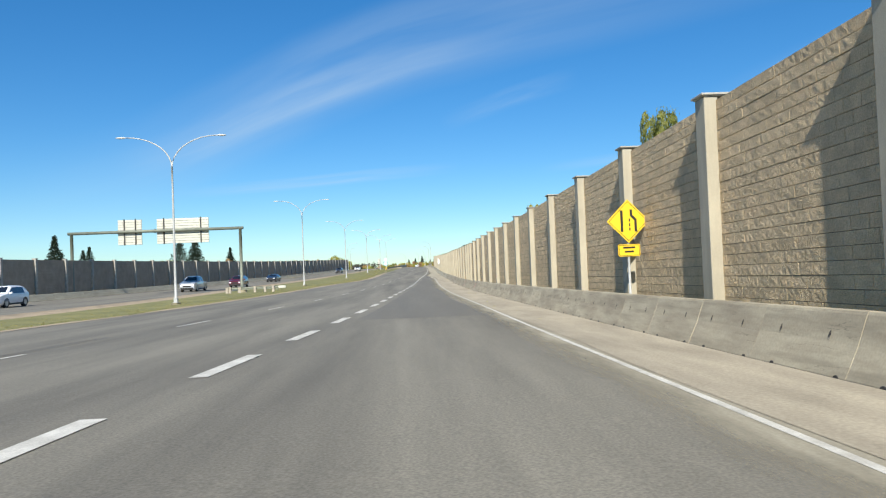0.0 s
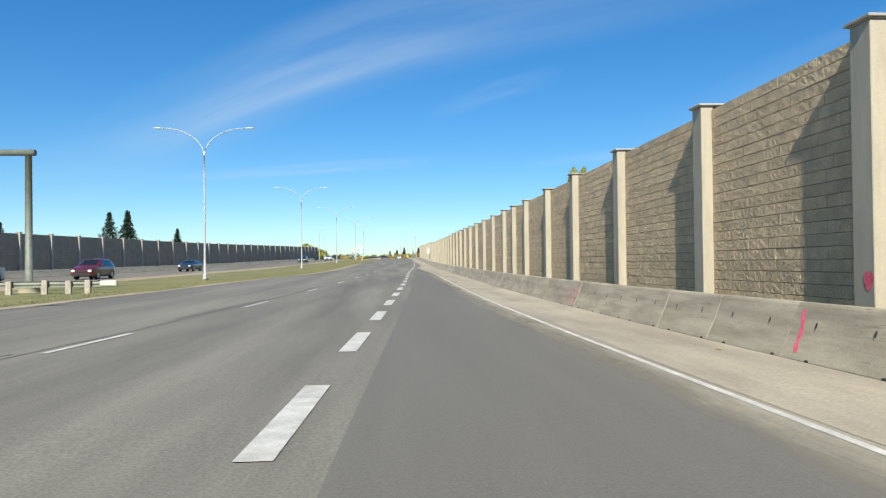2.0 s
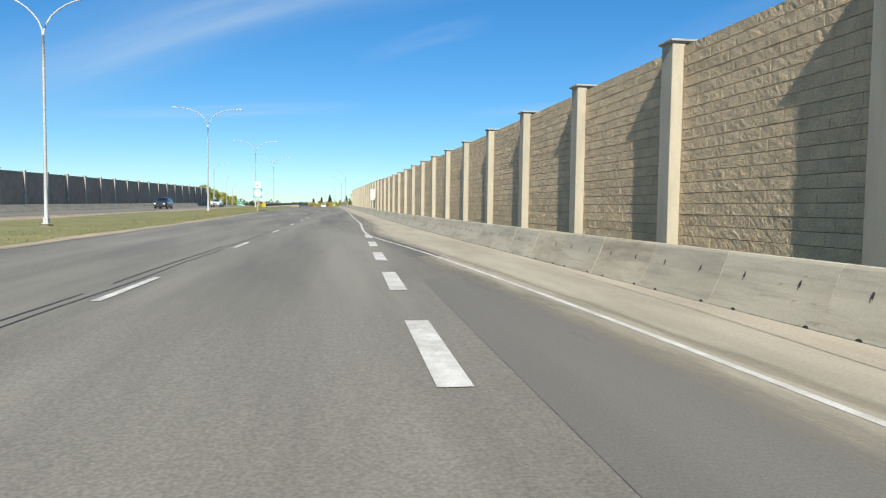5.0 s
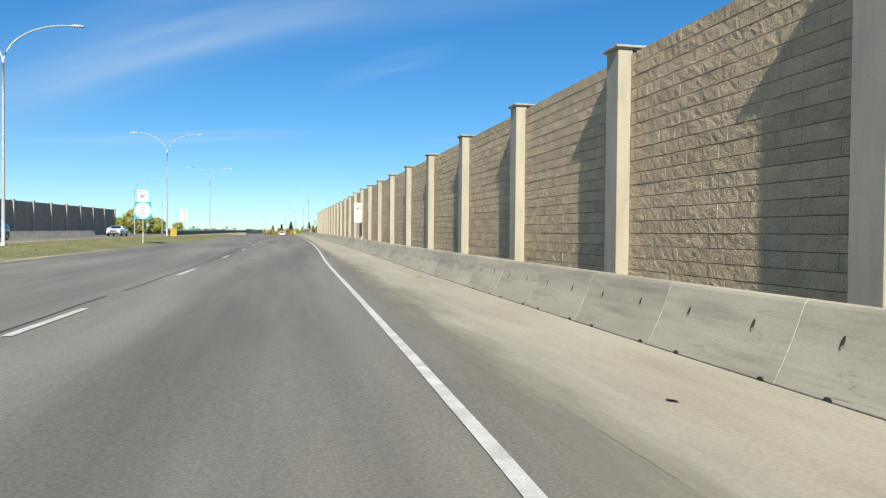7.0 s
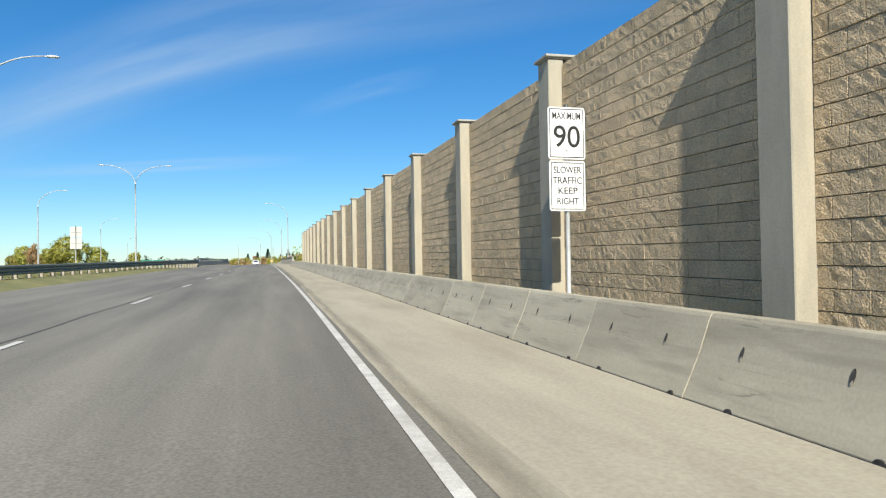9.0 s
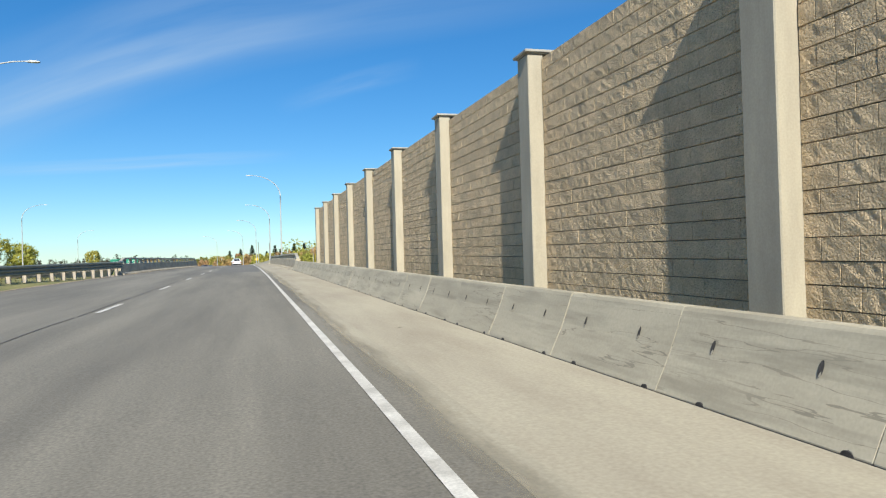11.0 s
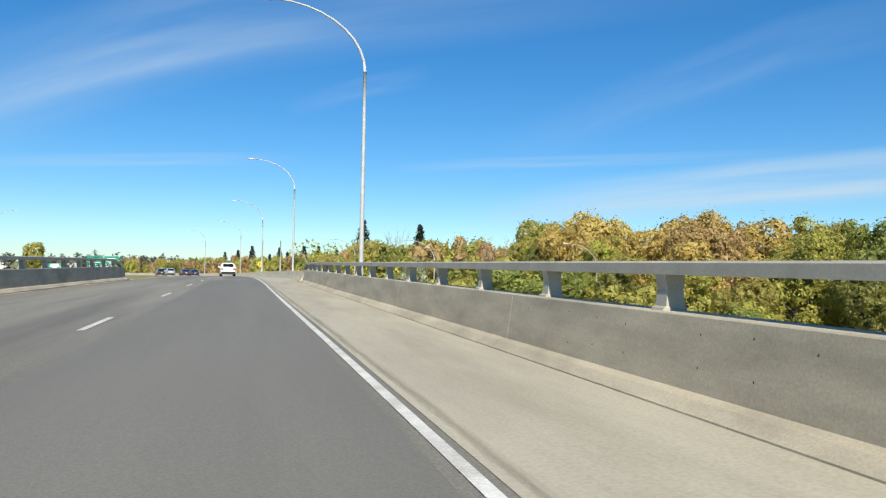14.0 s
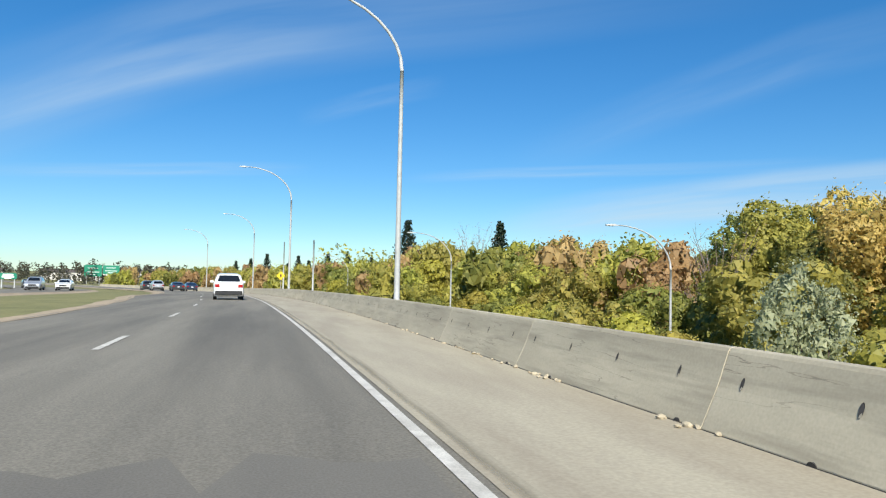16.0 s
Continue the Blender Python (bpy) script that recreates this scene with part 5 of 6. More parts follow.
def bare_tree(seed, height, width, label, group):
    r = random.Random(seed)
    top = empty("bare_tree", Matrix(), label, "tree", group)
    bm = bmesh.new()
    tube(bm, [(0, 0, -0.5), (0.1, 0, height * 0.25), (0, 0.1, height * 0.5)], height * 0.016, height * 0.009, 6)
    tips = []
    for k in range(34):
        s = Vector((0, 0, height * r.uniform(0.12, 0.5)))
        a = r.uniform(0, 6.28)
        e = Vector((math.cos(a) * width / 2 * r.uniform(0.3, 1), math.sin(a) * width / 2 * r.uniform(0.3, 1), height * r.uniform(0.55, 1.0)))
        tube(bm, [s, s.lerp(e, 0.5) + Vector((0, 0, 0.3)), e], 0.045, 0.012, 4, False)
        for q in range(5):
            b = s.lerp(e, r.uniform(0.5, 0.95))
            t = b + Vector((r.gauss(0, 0.5), r.gauss(0, 0.5), r.uniform(0.3, 1.2)))
            tube(bm, [b, t], 0.016, 0.006, 3, False)
            tips.append(tuple(t))
    part("trunk", bm, DEADTWIG, top)
    v, f = leaf_cloud(tips, 3, 0.3, 0.07, np.random.default_rng(seed))
    mesh_part("last_leaves", v, f, LEAF_RUST, top)
    return top


def plant(proto, x, y, scale=1.0, used=set()):
    m = pose(x, y, ground_z(x, y) - 0.05, 0, 0, (x * 37 + y * 53) % 360)
    if proto.name not in used:
        used.add(proto.name)
        proto.matrix_world = m @ Matrix.Scale(scale, 4)
        return proto
    ob = copy_thing(proto, m)
    ob.scale = (scale, scale, scale)
    return ob


G = "autumn trees below the bridge"


def kinds(label, mtl, h, w, size, per, clumps, seeds, category="tree", group=G, low=0.06, fine=1):
    return [broadleaf(q, h, w, mtl, size, per, clumps, low, category, label, group, fine) for q in seeds]


GREEN_T = kinds("broad green tree beginning to turn in autumn", LEAF_GREEN, 12.5, 11.5, 0.105, 40, 140, (11, 12), fine=3)
OLIVE_T = kinds("yellow-green autumn tree with uneven crown", LEAF_OLIVE, 11.0, 10.4, 0.102, 40, 135, (21, 22), fine=3)
GOLD_T = kinds("golden-orange autumn tree in full crown", LEAF_GOLD, 12.0, 10.8, 0.102, 40, 135, (31, 32), fine=3)
RUST_T = kinds("thin rust-brown autumn tree", LEAF_RUST, 10.0, 8.6, 0.092, 40, 125, (41, 42), fine=3)
S = "roadside shrubs"
SHRUB_O = kinds("yellow-green shrub thicket below the barrier", LEAF_OLIVE, 5.5, 5.8, 0.058, 38, 118, (51, 52), "shrub", S, 0.0, 2)
SHRUB_G = kinds("dull green shrub below the barrier", LEAF_GREEN, 5.2, 5.4, 0.058, 38, 118, (61, 62), "shrub", S, 0.0, 2)
SHRUB_Y = kinds("golden-yellow shrub below the barrier", LEAF_YELLOW, 5.0, 5.2, 0.058, 38, 118, (71,), "shrub", S, 0.0, 2)
SHRUB_W = kinds("pale grey-green willow shrub below the barrier", WILLOW, 6.2, 4.2, 0.04, 90, 160, (81,), "shrub", S, 0.0, 3)
D = "autumn trees far along the road"
FAR_T = kinds("distant olive autumn tree", LEAF_OLIVE, 10.5, 8.5, 0.17, 26, 84, (101, 102), group=D, low=0.0) + kinds("distant rust-brown autumn tree", LEAF_RUST, 10.0, 7.5, 0.16, 26, 80, (103, 104), group=D, low=0.02) + kinds("distant dull green tree", LEAF_GREEN, 10.0, 8.0, 0.17, 26, 84, (105,), group=D, low=0.0)
OLIVE_F = FAR_T[:2] + FAR_T[4:] + FAR_T[:2]
BUSH = kinds("dense olive-green bush beside the far wall's end", LEAF_OLIVE, 8.6, 11.0, 0.12, 56, 170, (111,), "shrub", "bushes across the median", 0.0, 2)
SPRUCE = [spruce(91, 18.0, 15.5, "tall dark green spruce tree", "spruce trees"), spruce(92, 15.5, 12.5, "dark narrow spruce tree", "spruce trees")]
BARE = [bare_tree(95, 11.0, 6.0, "almost leafless grey-brown tree", "bare trees")]

# the wood seen over the parapet
tr = random.Random(7)
for protos, x, y, s in ((OLIVE_T, 40.5, 404, 1.3), (GREEN_T, 44, 410, 1.2), (OLIVE_T, 46, 401, 1.34), (GOLD_T, 51, 405, 1.42), (GREEN_T, 38.5, 397, 0.96), (GOLD_T, 43, 394, 1.34), (GREEN_T, 38, 415, 0.8),
                        (GOLD_T, 46, 384, 1.14), (GOLD_T, 50, 380, 1.24), (RUST_T, 53, 385, 1.5), (GOLD_T, 55, 376, 1.2), (OLIVE_T, 42, 387, 1.0), (RUST_T, 47.5, 375, 1.32), (OLIVE_T, 40, 379, 0.86), (GOLD_T, 43, 372, 0.95), (GREEN_T, 36, 386, 0.7),
                        (GREEN_T, 46, 351, 0.84), (GREEN_T, 40, 347, 0.72), (OLIVE_T, 44, 358, 0.92), (GREEN_T, 51, 348, 0.9), (OLIVE_T, 49, 362, 1.04), (OLIVE_T, 38, 365, 0.76), (GREEN_T, 53, 359, 0.98), (GREEN_T, 36, 374, 0.66), (OLIVE_T, 56, 367, 1.14), (OLIVE_T, 35, 354, 0.62),
                        (OLIVE_T, 61, 372, 1.25), (RUST_T, 61, 386, 1.45), (GOLD_T, 60, 396, 1.28), (GREEN_T, 58, 355, 1.05), (OLIVE_T, 63, 362, 1.12), (RUST_T, 60, 343, 1.05), (RUST_T, 65, 350, 1.2), (OLIVE_T, 66, 402, 1.3), (GREEN_T, 56, 416, 1.1), (RUST_T, 66, 426, 1.3), (GOLD_T, 70, 438, 1.2), (OLIVE_T, 61, 414, 1.15),
                        (RUST_T, 72, 372, 1.3), (RUST_T, 74, 388, 1.35), (OLIVE_T, 48, 416, 1.0)):
    plant(protos[int(x + y) % 2], x, y, s)
# shrubs on the slope below the barrier
for k in range(37):
    y = 338 + 4.0 * k + tr.uniform(-1.2, 1.2)
    x = BAR_X(min(y, 520)) + tr.uniform(12.5, 18.0)
    plant(tr.choice(SHRUB_O + SHRUB_G + SHRUB_Y + SHRUB_Y + SHRUB_Y + (SHRUB_W if k % 4 == 0 else [])), x, y, tr.uniform(0.95, 1.25) if y > 366 else tr.uniform(0.8, 1.05))
for k in range(20):
    y = 352 + 7.2 * k + tr.uniform(-1.5, 1.5)
    x = BAR_X(min(y, 530)) + tr.uniform(19.0, 29.0)
    plant(tr.choice(SHRUB_O + SHRUB_G + SHRUB_Y + SHRUB_O), x, y, tr.uniform(1.4, 1.75) if y > 372 else tr.uniform(0.8, 1.1))
for x, y in ((25, 341), (29, 347), (34, 352), (27, 356), (39, 358), (32, 362), (44, 348), (24, 364), (37, 367)):
    plant(tr.choice(SHRUB_O + SHRUB_G), x, y, tr.uniform(0.85, 1.1))
# belts further on
for k in range(38):
    y = 426 + 5.8 * k + tr.uniform(-2, 2)
    x = BAR_X(y) + tr.uniform(11.0, 20.0)
    plant(tr.choice(FAR_T), x, y, tr.uniform(0.66, 0.9))
for k in range(34):
    y = 410 + 1.7 * k + tr.uniform(-2, 2)
    x = BAR_X(410) + tr.uniform(20.0, 44.0)
    plant(tr.choice(FAR_T + OLIVE_F), x, y, tr.uniform(1.0, 1.25))
for k in range(48):
    y = 430 + 4.9 * k + tr.uniform(-2, 2)
    x = BAR_X(y) + tr.uniform(22.0, 62.0)
    plant(tr.choice(FAR_T + FAR_T + BARE), x, y, tr.uniform(0.9, 1.12))
for x, y, s in ((37.4, 464.3, 0.98), (32.9, 517.3, 1.12), (39.5, 522, 0.78), (28, 540, 0.8), (24, 560, 0.92), (19, 575, 0.85), (15, 590, 0.95), (43, 545, 0.8), (49, 520, 0.7), (9, 610, 0.9), (2, 625, 1.0), (-4, 640, 0.9), (-10, 655, 0.85), (56, 500, 0.75), (14, 640, 1.0), (22, 600, 1.0)):
    plant(SPRUCE[int(x) % 2], x, y, s if y < 530 else s * 0.85)
plant(SHRUB_W[0], 15.6, 372.4, 1.1)
plant(BARE[0], 29.5, 452, 1.25)
plant(BARE[0], 33.5, 402, 1.05)

# trees behind the walls
for protos, x, y, s in ((GREEN_T, 20.0, 56.4, 1.18), (OLIVE_T, 21.0, 131, 1.17), (GREEN_T, 22.6, 84, 0.76)):
    plant(protos[0], x, y, s).scale = (0.45 * s, 0.45 * s, s)
for x, y, s in ((-77, 246.4, 0.96), (-84, 251.5, 0.82), (-75.3, 285, 0.72), (-95, 188, 0.86), (-120, 262, 0.7), (-112, 240, 0.6), (-134, 270, 0.62)):
    plant(SPRUCE[int(-x) % 2], x, y, s)
for x, y, s in ((-46.5, 389, 1.06), (-41.0, 393, 0.74), (-51.5, 396, 0.62)):
    plant(BUSH[0], x, y, s)
for k, (x, y, s) in enumerate(((-50, 506, 0.85), (-66, 380, 0.7), (-58, 404, 0.7), (-72, 392, 0.7), (-62, 440, 0.8), (-68, 430, 0.8), (-84, 240, 0.7), (-70, 262, 0.65), (-88, 268, 0.6), (-92, 255, 0.7), (-105, 225, 0.65), (-118, 235, 0.7), (-80, 420, 0.7), (-100, 470, 0.8), (-90, 520, 0.8), (-76, 452, 0.7), (-84, 470, 0.7), (-70, 470, 0.6))):
    plant(FAR_T[k % 5], x, y, s)

# far woods on the skyline
rg = np.random.default_rng(5)
def woods(n, az0, az1, d0, d1, h0, h1, mtl, size, label):
    cs = []
    for k in range(n):
        a, d = radians(rg.uniform(az0, az1)), rg.uniform(d0, d1)
        x, y = d * math.sin(a), 350 + d * math.cos(a)
        if -60 < x - BAR_X(min(y, 1100)) < 16:
            continue
        far = max(0.0, (math.hypot(x, y - 200) - 500) / 900)
        gz = ground_z(x, min(y, 1100)) + 3.0 * min(far, 1.0) ** 2 * (1 if x < 0 else 0.6)
        h, w = rg.uniform(h0, h1), rg.uniform(1.6, 3.2)
        for j in range(7):
            u = rg.uniform(0.02, 1.0)
            cs.append((x + rg.normal(0, w * (1.1 - u)), y + rg.normal(0, w), gz + h * u))
    v, f = leaf_cloud(cs, 13, 0.9, size * 1.1, rg, 0.9)
    tagged(mesh_part("distant_woods", v, f, mtl), label, "woods", kind="stuff")


woods(380, -42, -5, 420, 640, 9.0, 12.5, DARKWOOD, 0.6, "dark hazy line of woods on the skyline across the freeway")
woods(300, 4, 55, 150, 330, 11.0, 14.0, LEAF_OLIVE, 0.45, "autumn woods behind the spruce trees")
woods(150, -64, -36, 200, 520, 7.5, 11.0, LEAF_OLIVE, 0.5, "autumn woods beyond the far carriageway")

# short grass tufts at the median's edge
cs = []
for k in range(7000):
    y = rg.uniform(20, 300)
    x = MED_X(y) - 1.0 - abs(rg.normal(0, 2.6))
    if x > OPP_X(y) + 0.6:
        cs.append((x, y, ground_z(x, y) + 0.02))
v, f = leaf_cloud(cs, 3, 0.09, 0.035, rg, 0.3)
tagged(mesh_part("grass_tufts", v, f, leaf_mat("grass_blades", (0.26, 0.24, 0.08), (0.42, 0.36, 0.14))), "short dry yellow-green grass tufts on the median", "grass", kind="stuff")


# ---- cirrus ----
def cirrus_mat(name, gain):
    m = bpy.data.materials.new(name)
    m.use_nodes = True
    nt = m.node_tree
    N, L = nt.nodes, nt.links
    N.remove(N["Principled BSDF"])
    uv = N.new("ShaderNodeUVMap")
    sep = N.new("ShaderNodeSeparateXYZ")
    L.new(uv.outputs[0], sep.inputs[0])
    tc = N.new("ShaderNodeTexCoord")
    mp = N.new("ShaderNodeMapping")
    mp.inputs["Scale"].default_value = (1.6, 2.2, 1.0)
    L.new(uv.outputs[0], mp.inputs["Vector"])
    info = N.new("ShaderNodeObjectInfo")
    L.new(info.outputs["Location"], mp.inputs["Location"])
    no = N.new("ShaderNodeTexNoise")
    no.inputs["Scale"].default_value, no.inputs["Detail"].default_value, no.inputs["Roughness"].default_value, no.inputs["Distortion"].default_value = 1.2, 5.0, 0.5, 0.3
    L.new(mp.outputs[0], no.inputs["Vector"])

    def hump(sock):
        a = N.new("ShaderNodeMath")
        a.operation = "SUBTRACT"
        a.inputs[0].default_value = 1.0
        L.new(sock, a.inputs[1])
        b = N.new("ShaderNodeMath")
        b.operation = "MULTIPLY"
        L.new(sock, b.inputs[0])
        L.new(a.outputs[0], b.inputs[1])
        c = N.new("ShaderNodeMath")
        c.operation = "MULTIPLY"
        c.inputs[1].default_value = 4.0
        L.new(b.outputs[0], c.inputs[0])
        d = N.new("ShaderNodeMath")
        d.operation = "POWER"
        d.inputs[1].default_value = 1.4
        L.new(c.outputs[0], d.inputs[0])
        return d.outputs[0]
    e = N.new("ShaderNodeMath")
    e.operation = "MULTIPLY"
    L.new(hump(sep.outputs[0]), e.inputs[0])
    L.new(hump(sep.outputs[1]), e.inputs[1])
    r = N.new("ShaderNodeMapRange")
    r.inputs["To Max"].default_value = gain
    r.inputs["From Min"].default_value, r.inputs["From Max"].default_value = 0.22, 1.15
    L.new(no.outputs["Fac"], r.inputs["Value"])
    g = N.new("ShaderNodeMath")
    g.operation, g.use_clamp = "MULTIPLY", True
    L.new(e.outputs[0], g.inputs[0])
    L.new(r.outputs[0], g.inputs[1])
    # an even glow of its own replaces sunlight on the cloud
    em, tr2, mx = N.new("ShaderNodeEmission"), N.new("ShaderNodeBsdfTransparent"), N.new("ShaderNodeMixShader")
    em.inputs["Color"].default_value, em.inputs["Strength"].default_value = (0.70, 0.87, 1.0, 1), 0.58
    L.new(g.outputs[0], mx.inputs[0])
    L.new(tr2.outputs[0], mx.inputs[1])
    L.new(em.outputs[0], mx.inputs[2])
    L.new(mx.outputs[0], N["Material Output"].inputs["Surface"])
    return m


CIRRUS, VEIL = cirrus_mat("cirrus", 0.78), cirrus_mat("thin_cirrus", 0.35)
BANK = cirrus_mat("cirrus_bank", 2.4)


def cirrus(line, half, label, mtl=None):
    """A streak of cloud far off: line of (azimuth, elevation) in degrees, half its width in degrees."""
    n, w = 24, 8
    def at(u):
        s = u * (len(line) - 1)
        i = min(int(s), len(line) - 2)
        return [line[i][k] + (line[i + 1][k] - line[i][k]) * (s - i) for k in (0, 1)]
    verts, faces, uvs = [], [], []
    for i in range(n + 1):
        a, e = at(i / n)
        a2, e2 = at(min(i / n + 0.02, 1))
        a1, e1 = at(max(i / n - 0.02, 0))
        d = Vector((a2 - a1, e2 - e1)).normalized()
        for j in range(w + 1):
            v = (j / w - 0.5) * 2 * half
            az_, el_ = radians(a - d.y * v), radians(e + d.x * v)
            verts.append((4300 * math.sin(az_) * math.cos(el_), 180 + 4300 * math.cos(az_) * math.cos(el_), 4300 * math.sin(el_)))
            uvs.append((i / n, j / w))
    for i in range(n):
        for j in range(w):
            a = i * (w + 1) + j
            faces.append((a, a + 1, a + w + 2, a + w + 1))
    ob = mesh_part("cirrus_cloud", verts, faces, mtl or CIRRUS, smooth=True)
    lay = ob.data.uv_layers.new(name="UVMap")
    for lp in ob.data.loops:
        lay.data[lp.index].uv = uvs[lp.vertex_index]
    return tagged(ob, label, "cloud", "cirrus streaks", "stuff")


cirrus([(-34, 4), (-22, 8), (-14.1, 12.4), (-7.9, 15.6), (-1.5, 17.9), (10, 20.2), (26, 22), (45, 23)], 4.2, "broad thin white cirrus streak across the blue sky")
cirrus([(-24, 8), (-17, 10.5), (-10, 13.8), (-3, 16.3), (6, 18.6)], 1.7, "fine white cirrus wisp along a broader streak")
cirrus([(-20, 6.3), (-12, 7.0), (-4, 7.7), (4, 8.2)], 0.6, "thin level cirrus wisp near the skyline")
cirrus([(2, 11.6), (8, 13.6), (14, 15.0)], 1.0, "small faint cirrus wisp above the road", VEIL)
cirrus([(10, 7.6), (18, 8.2), (26, 8.4), (44, 8.6)], 0.55, "thin level cirrus wisp over the trees")
cirrus([(16, 3.5), (26, 5.2), (38, 6.4), (52, 7.0), (66, 7.0)], 2.1, "soft white cirrus bank low over the trees", BANK)
cirrus([(18, 8.5), (30, 13), (40, 16), (56, 18)], 2.2, "faint broad cirrus veil above trees", VEIL)


# ---- vehicles ----
def lerp_list(pts, y):
    if y <= pts[0][0]:
        return pts[0][1]
    for (a, b), (c, d) in zip(pts, pts[1:]):
        if y <= c:
            return b + (d - b) * (y - a) / max(c - a, 1e-6)
    return pts[-1][1]


def car(name, label, paint, L, W, H, top, belt, side_glass, front_glass, rear_glass, wheels, tyre, bed=None, group="vehicles on the road"):
    """A car with its rear at y = 0 and its front at y = L. top: (y, z) of the upper outline; the windows run between the y given."""
    thing = empty(name, Matrix(), label, "car", group)
    def hw(y, z):
        w = W / 2 * (1 - 0.10 * max(0.0, 1 - y / 0.5) ** 2 - 0.13 * max(0.0, 1 - (L - y) / 0.6) ** 2)
        if z > belt:
            w -= 0.26 * (z - belt) / max(H - belt, 0.1)
        if z < 0.45:
            w -= 0.05 * (0.45 - z) / 0.2
        return w
    ys = sorted(set([L * k / 30 for k in range(31)] + [p[0] for p in top]))
    bm = bmesh.new()
    rows = []
    for y in ys:
        zt = lerp_list(top, y)
        lift = 0.14 * max(0.0, 1 - y / 0.35) + 0.10 * max(0.0, 1 - (L - y) / 0.35)
        zs = [0.24 + lift, 0.45 + 0.3 * lift, min(0.68, zt - 0.1), min(belt, zt - 0.06), min(belt + 0.10, zt - 0.045), zt - 0.07 if zt > belt + 0.3 else zt - 0.03, zt]
        ring = []
        for k, z in enumerate(zs):
            w = hw(y, z)
            if k == 6:
                w = hw(y, z) * 0.80
            ring.append((w, z))
        pts = [(w, z) for w, z in ring] + [(-w, z) for w, z in ring[::-1]]
        rows.append([bm.verts.new((x, y, z)) for x, z in pts])
    n = len(rows[0])
    for r0, r1 in zip(rows, rows[1:]):
        for k in range(n):
            f = bm.faces.new((r0[k], r0[(k + 1) % n], r1[(k + 1) % n], r1[k]))
            f.smooth = True
    bm.faces.new(rows[0])
    bm.faces.new(rows[-1][::-1])
    bmesh.ops.recalc_face_normals(bm, faces=bm.faces)
    body = part("body", bm, paint, thing)
    for s in (-1, 1):
        for a, b in side_glass:
            verts, faces = [], []
            m = 8
            for k in range(m + 1):
                y = a + (b - a) * k / m
                z0, z1 = belt + 0.05, max(lerp_list(top, y) - 0.13, belt + 0.07)
                verts += [(s * (hw(y, z0) + 0.006), y, z0), (s * (hw(y, z1) + 0.006), y, z1)]
            for k in range(m):
                faces.append((2 * k, 2 * k + 1, 2 * k + 3, 2 * k + 2))
            mesh_part("side_window", verts, faces, GLASS, body)
        part("mirror", box(bmesh.new(), *sorted((s * (W / 2 - 0.02), s * (W / 2 + 0.20))), front_glass[0] - 0.28, front_glass[0] - 0.14, belt + 0.02, belt + 0.18, 0.03), paint, thing)
        part("sill", box(bmesh.new(), *sorted((s * (W / 2 - 0.10), s * (W / 2 + 0.004))), wheels[0] + tyre, wheels[1] - tyre, 0.22, 0.36, 0.02), TRIM, thing)
    for nm, (a, b) in (("windscreen", front_glass), ("rear_window", rear_glass)):
        verts, faces = [], []
        m = 5
        for k in range(m + 1):
            y = a + (b - a) * (0.06 + 0.88 * k / m)
            z = lerp_list(top, y)
            w = hw(y, z) * 0.80
            verts += [(-w, y, z + 0.008), (w, y, z + 0.008)]
        for k in range(m):
            faces.append((2 * k, 2 * k + 1, 2 * k + 3, 2 * k + 2))
        mesh_part(nm, verts, faces, GLASS, body)
    zr_ = min(lerp_list(top, 0.06), belt + 0.05)
    for s in (-1, 1):
        part("tail_lamp", box(bmesh.new(), *sorted((s * W * 0.30, s * W * 0.455)), -0.025, 0.12, zr_ - 0.22, zr_ - 0.02, 0.02), TAIL, thing, "red tail lamp")
        part("head_lamp", box(bmesh.new(), *sorted((s * W * 0.27, s * W * 0.43)), L - 0.16, L + 0.015, 0.62, 0.80, 0.03), HEAD, thing, "clear head lamp")
    part("rear_bumper", box(bmesh.new(), -W * 0.44, W * 0.44, -0.05, 0.14, 0.34, 0.60, 0.03), TRIM if H > 1.6 else paint, thing)
    part("front_bumper", box(bmesh.new(), -W * 0.40, W * 0.40, L - 0.12, L + 0.04, 0.30, 0.52, 0.03), TRIM, thing)
    part("grille", box(bmesh.new(), -W * 0.24, W * 0.24, L - 0.06, L + 0.02, 0.58, 0.78, 0.015), TRIM, thing)
    part("number_plate", box(bmesh.new(), -0.16, 0.16, -0.045, -0.03, zr_ - 0.30, zr_ - 0.15), PLATE, thing, "white number plate")
    if bed:
        part("cargo_bed", box(bmesh.new(), -W * 0.40, W * 0.40, bed[0], bed[1], belt - 0.25, belt + 0.012), TRIM, thing, "dark open cargo bed")
    for y in wheels:
        for s in (-1, 1):
            bm = bmesh.new()
            tube(bm, [(s * (W / 2 - 0.22), y, tyre), (s * (W / 2 - 0.20), y, tyre), (s * (W / 2 - 0.04), y, tyre), (s * (W / 2 - 0.01), y, tyre)], tyre * 0.99, tyre, 20)
            wheel = part("wheel", bm, RUBBER, thing)
            bm = bmesh.new()
            tube(bm, [(s * (W / 2 - 0.04), y, tyre), (s * (W / 2 + 0.004), y, tyre)], tyre * 0.66, tyre * 0.6, 16)
            part("rim", bm, RIM, wheel)
            bm = bmesh.new()
            pr = [(y + (tyre + 0.06) * math.cos(math.pi * k / 12), tyre + (tyre + 0.06) * math.sin(math.pi * k / 12)) for k in range(13)]
            pr = [(y + tyre + 0.06, 0.22)] + pr + [(y - tyre - 0.06, 0.22)]
            prism(bm, pr, *sorted((s * (W / 2 - 0.16), s * (W / 2 - 0.012 + 0.012))), "x")
            part("wheel_arch", bm, TRIM, thing)
    return thing


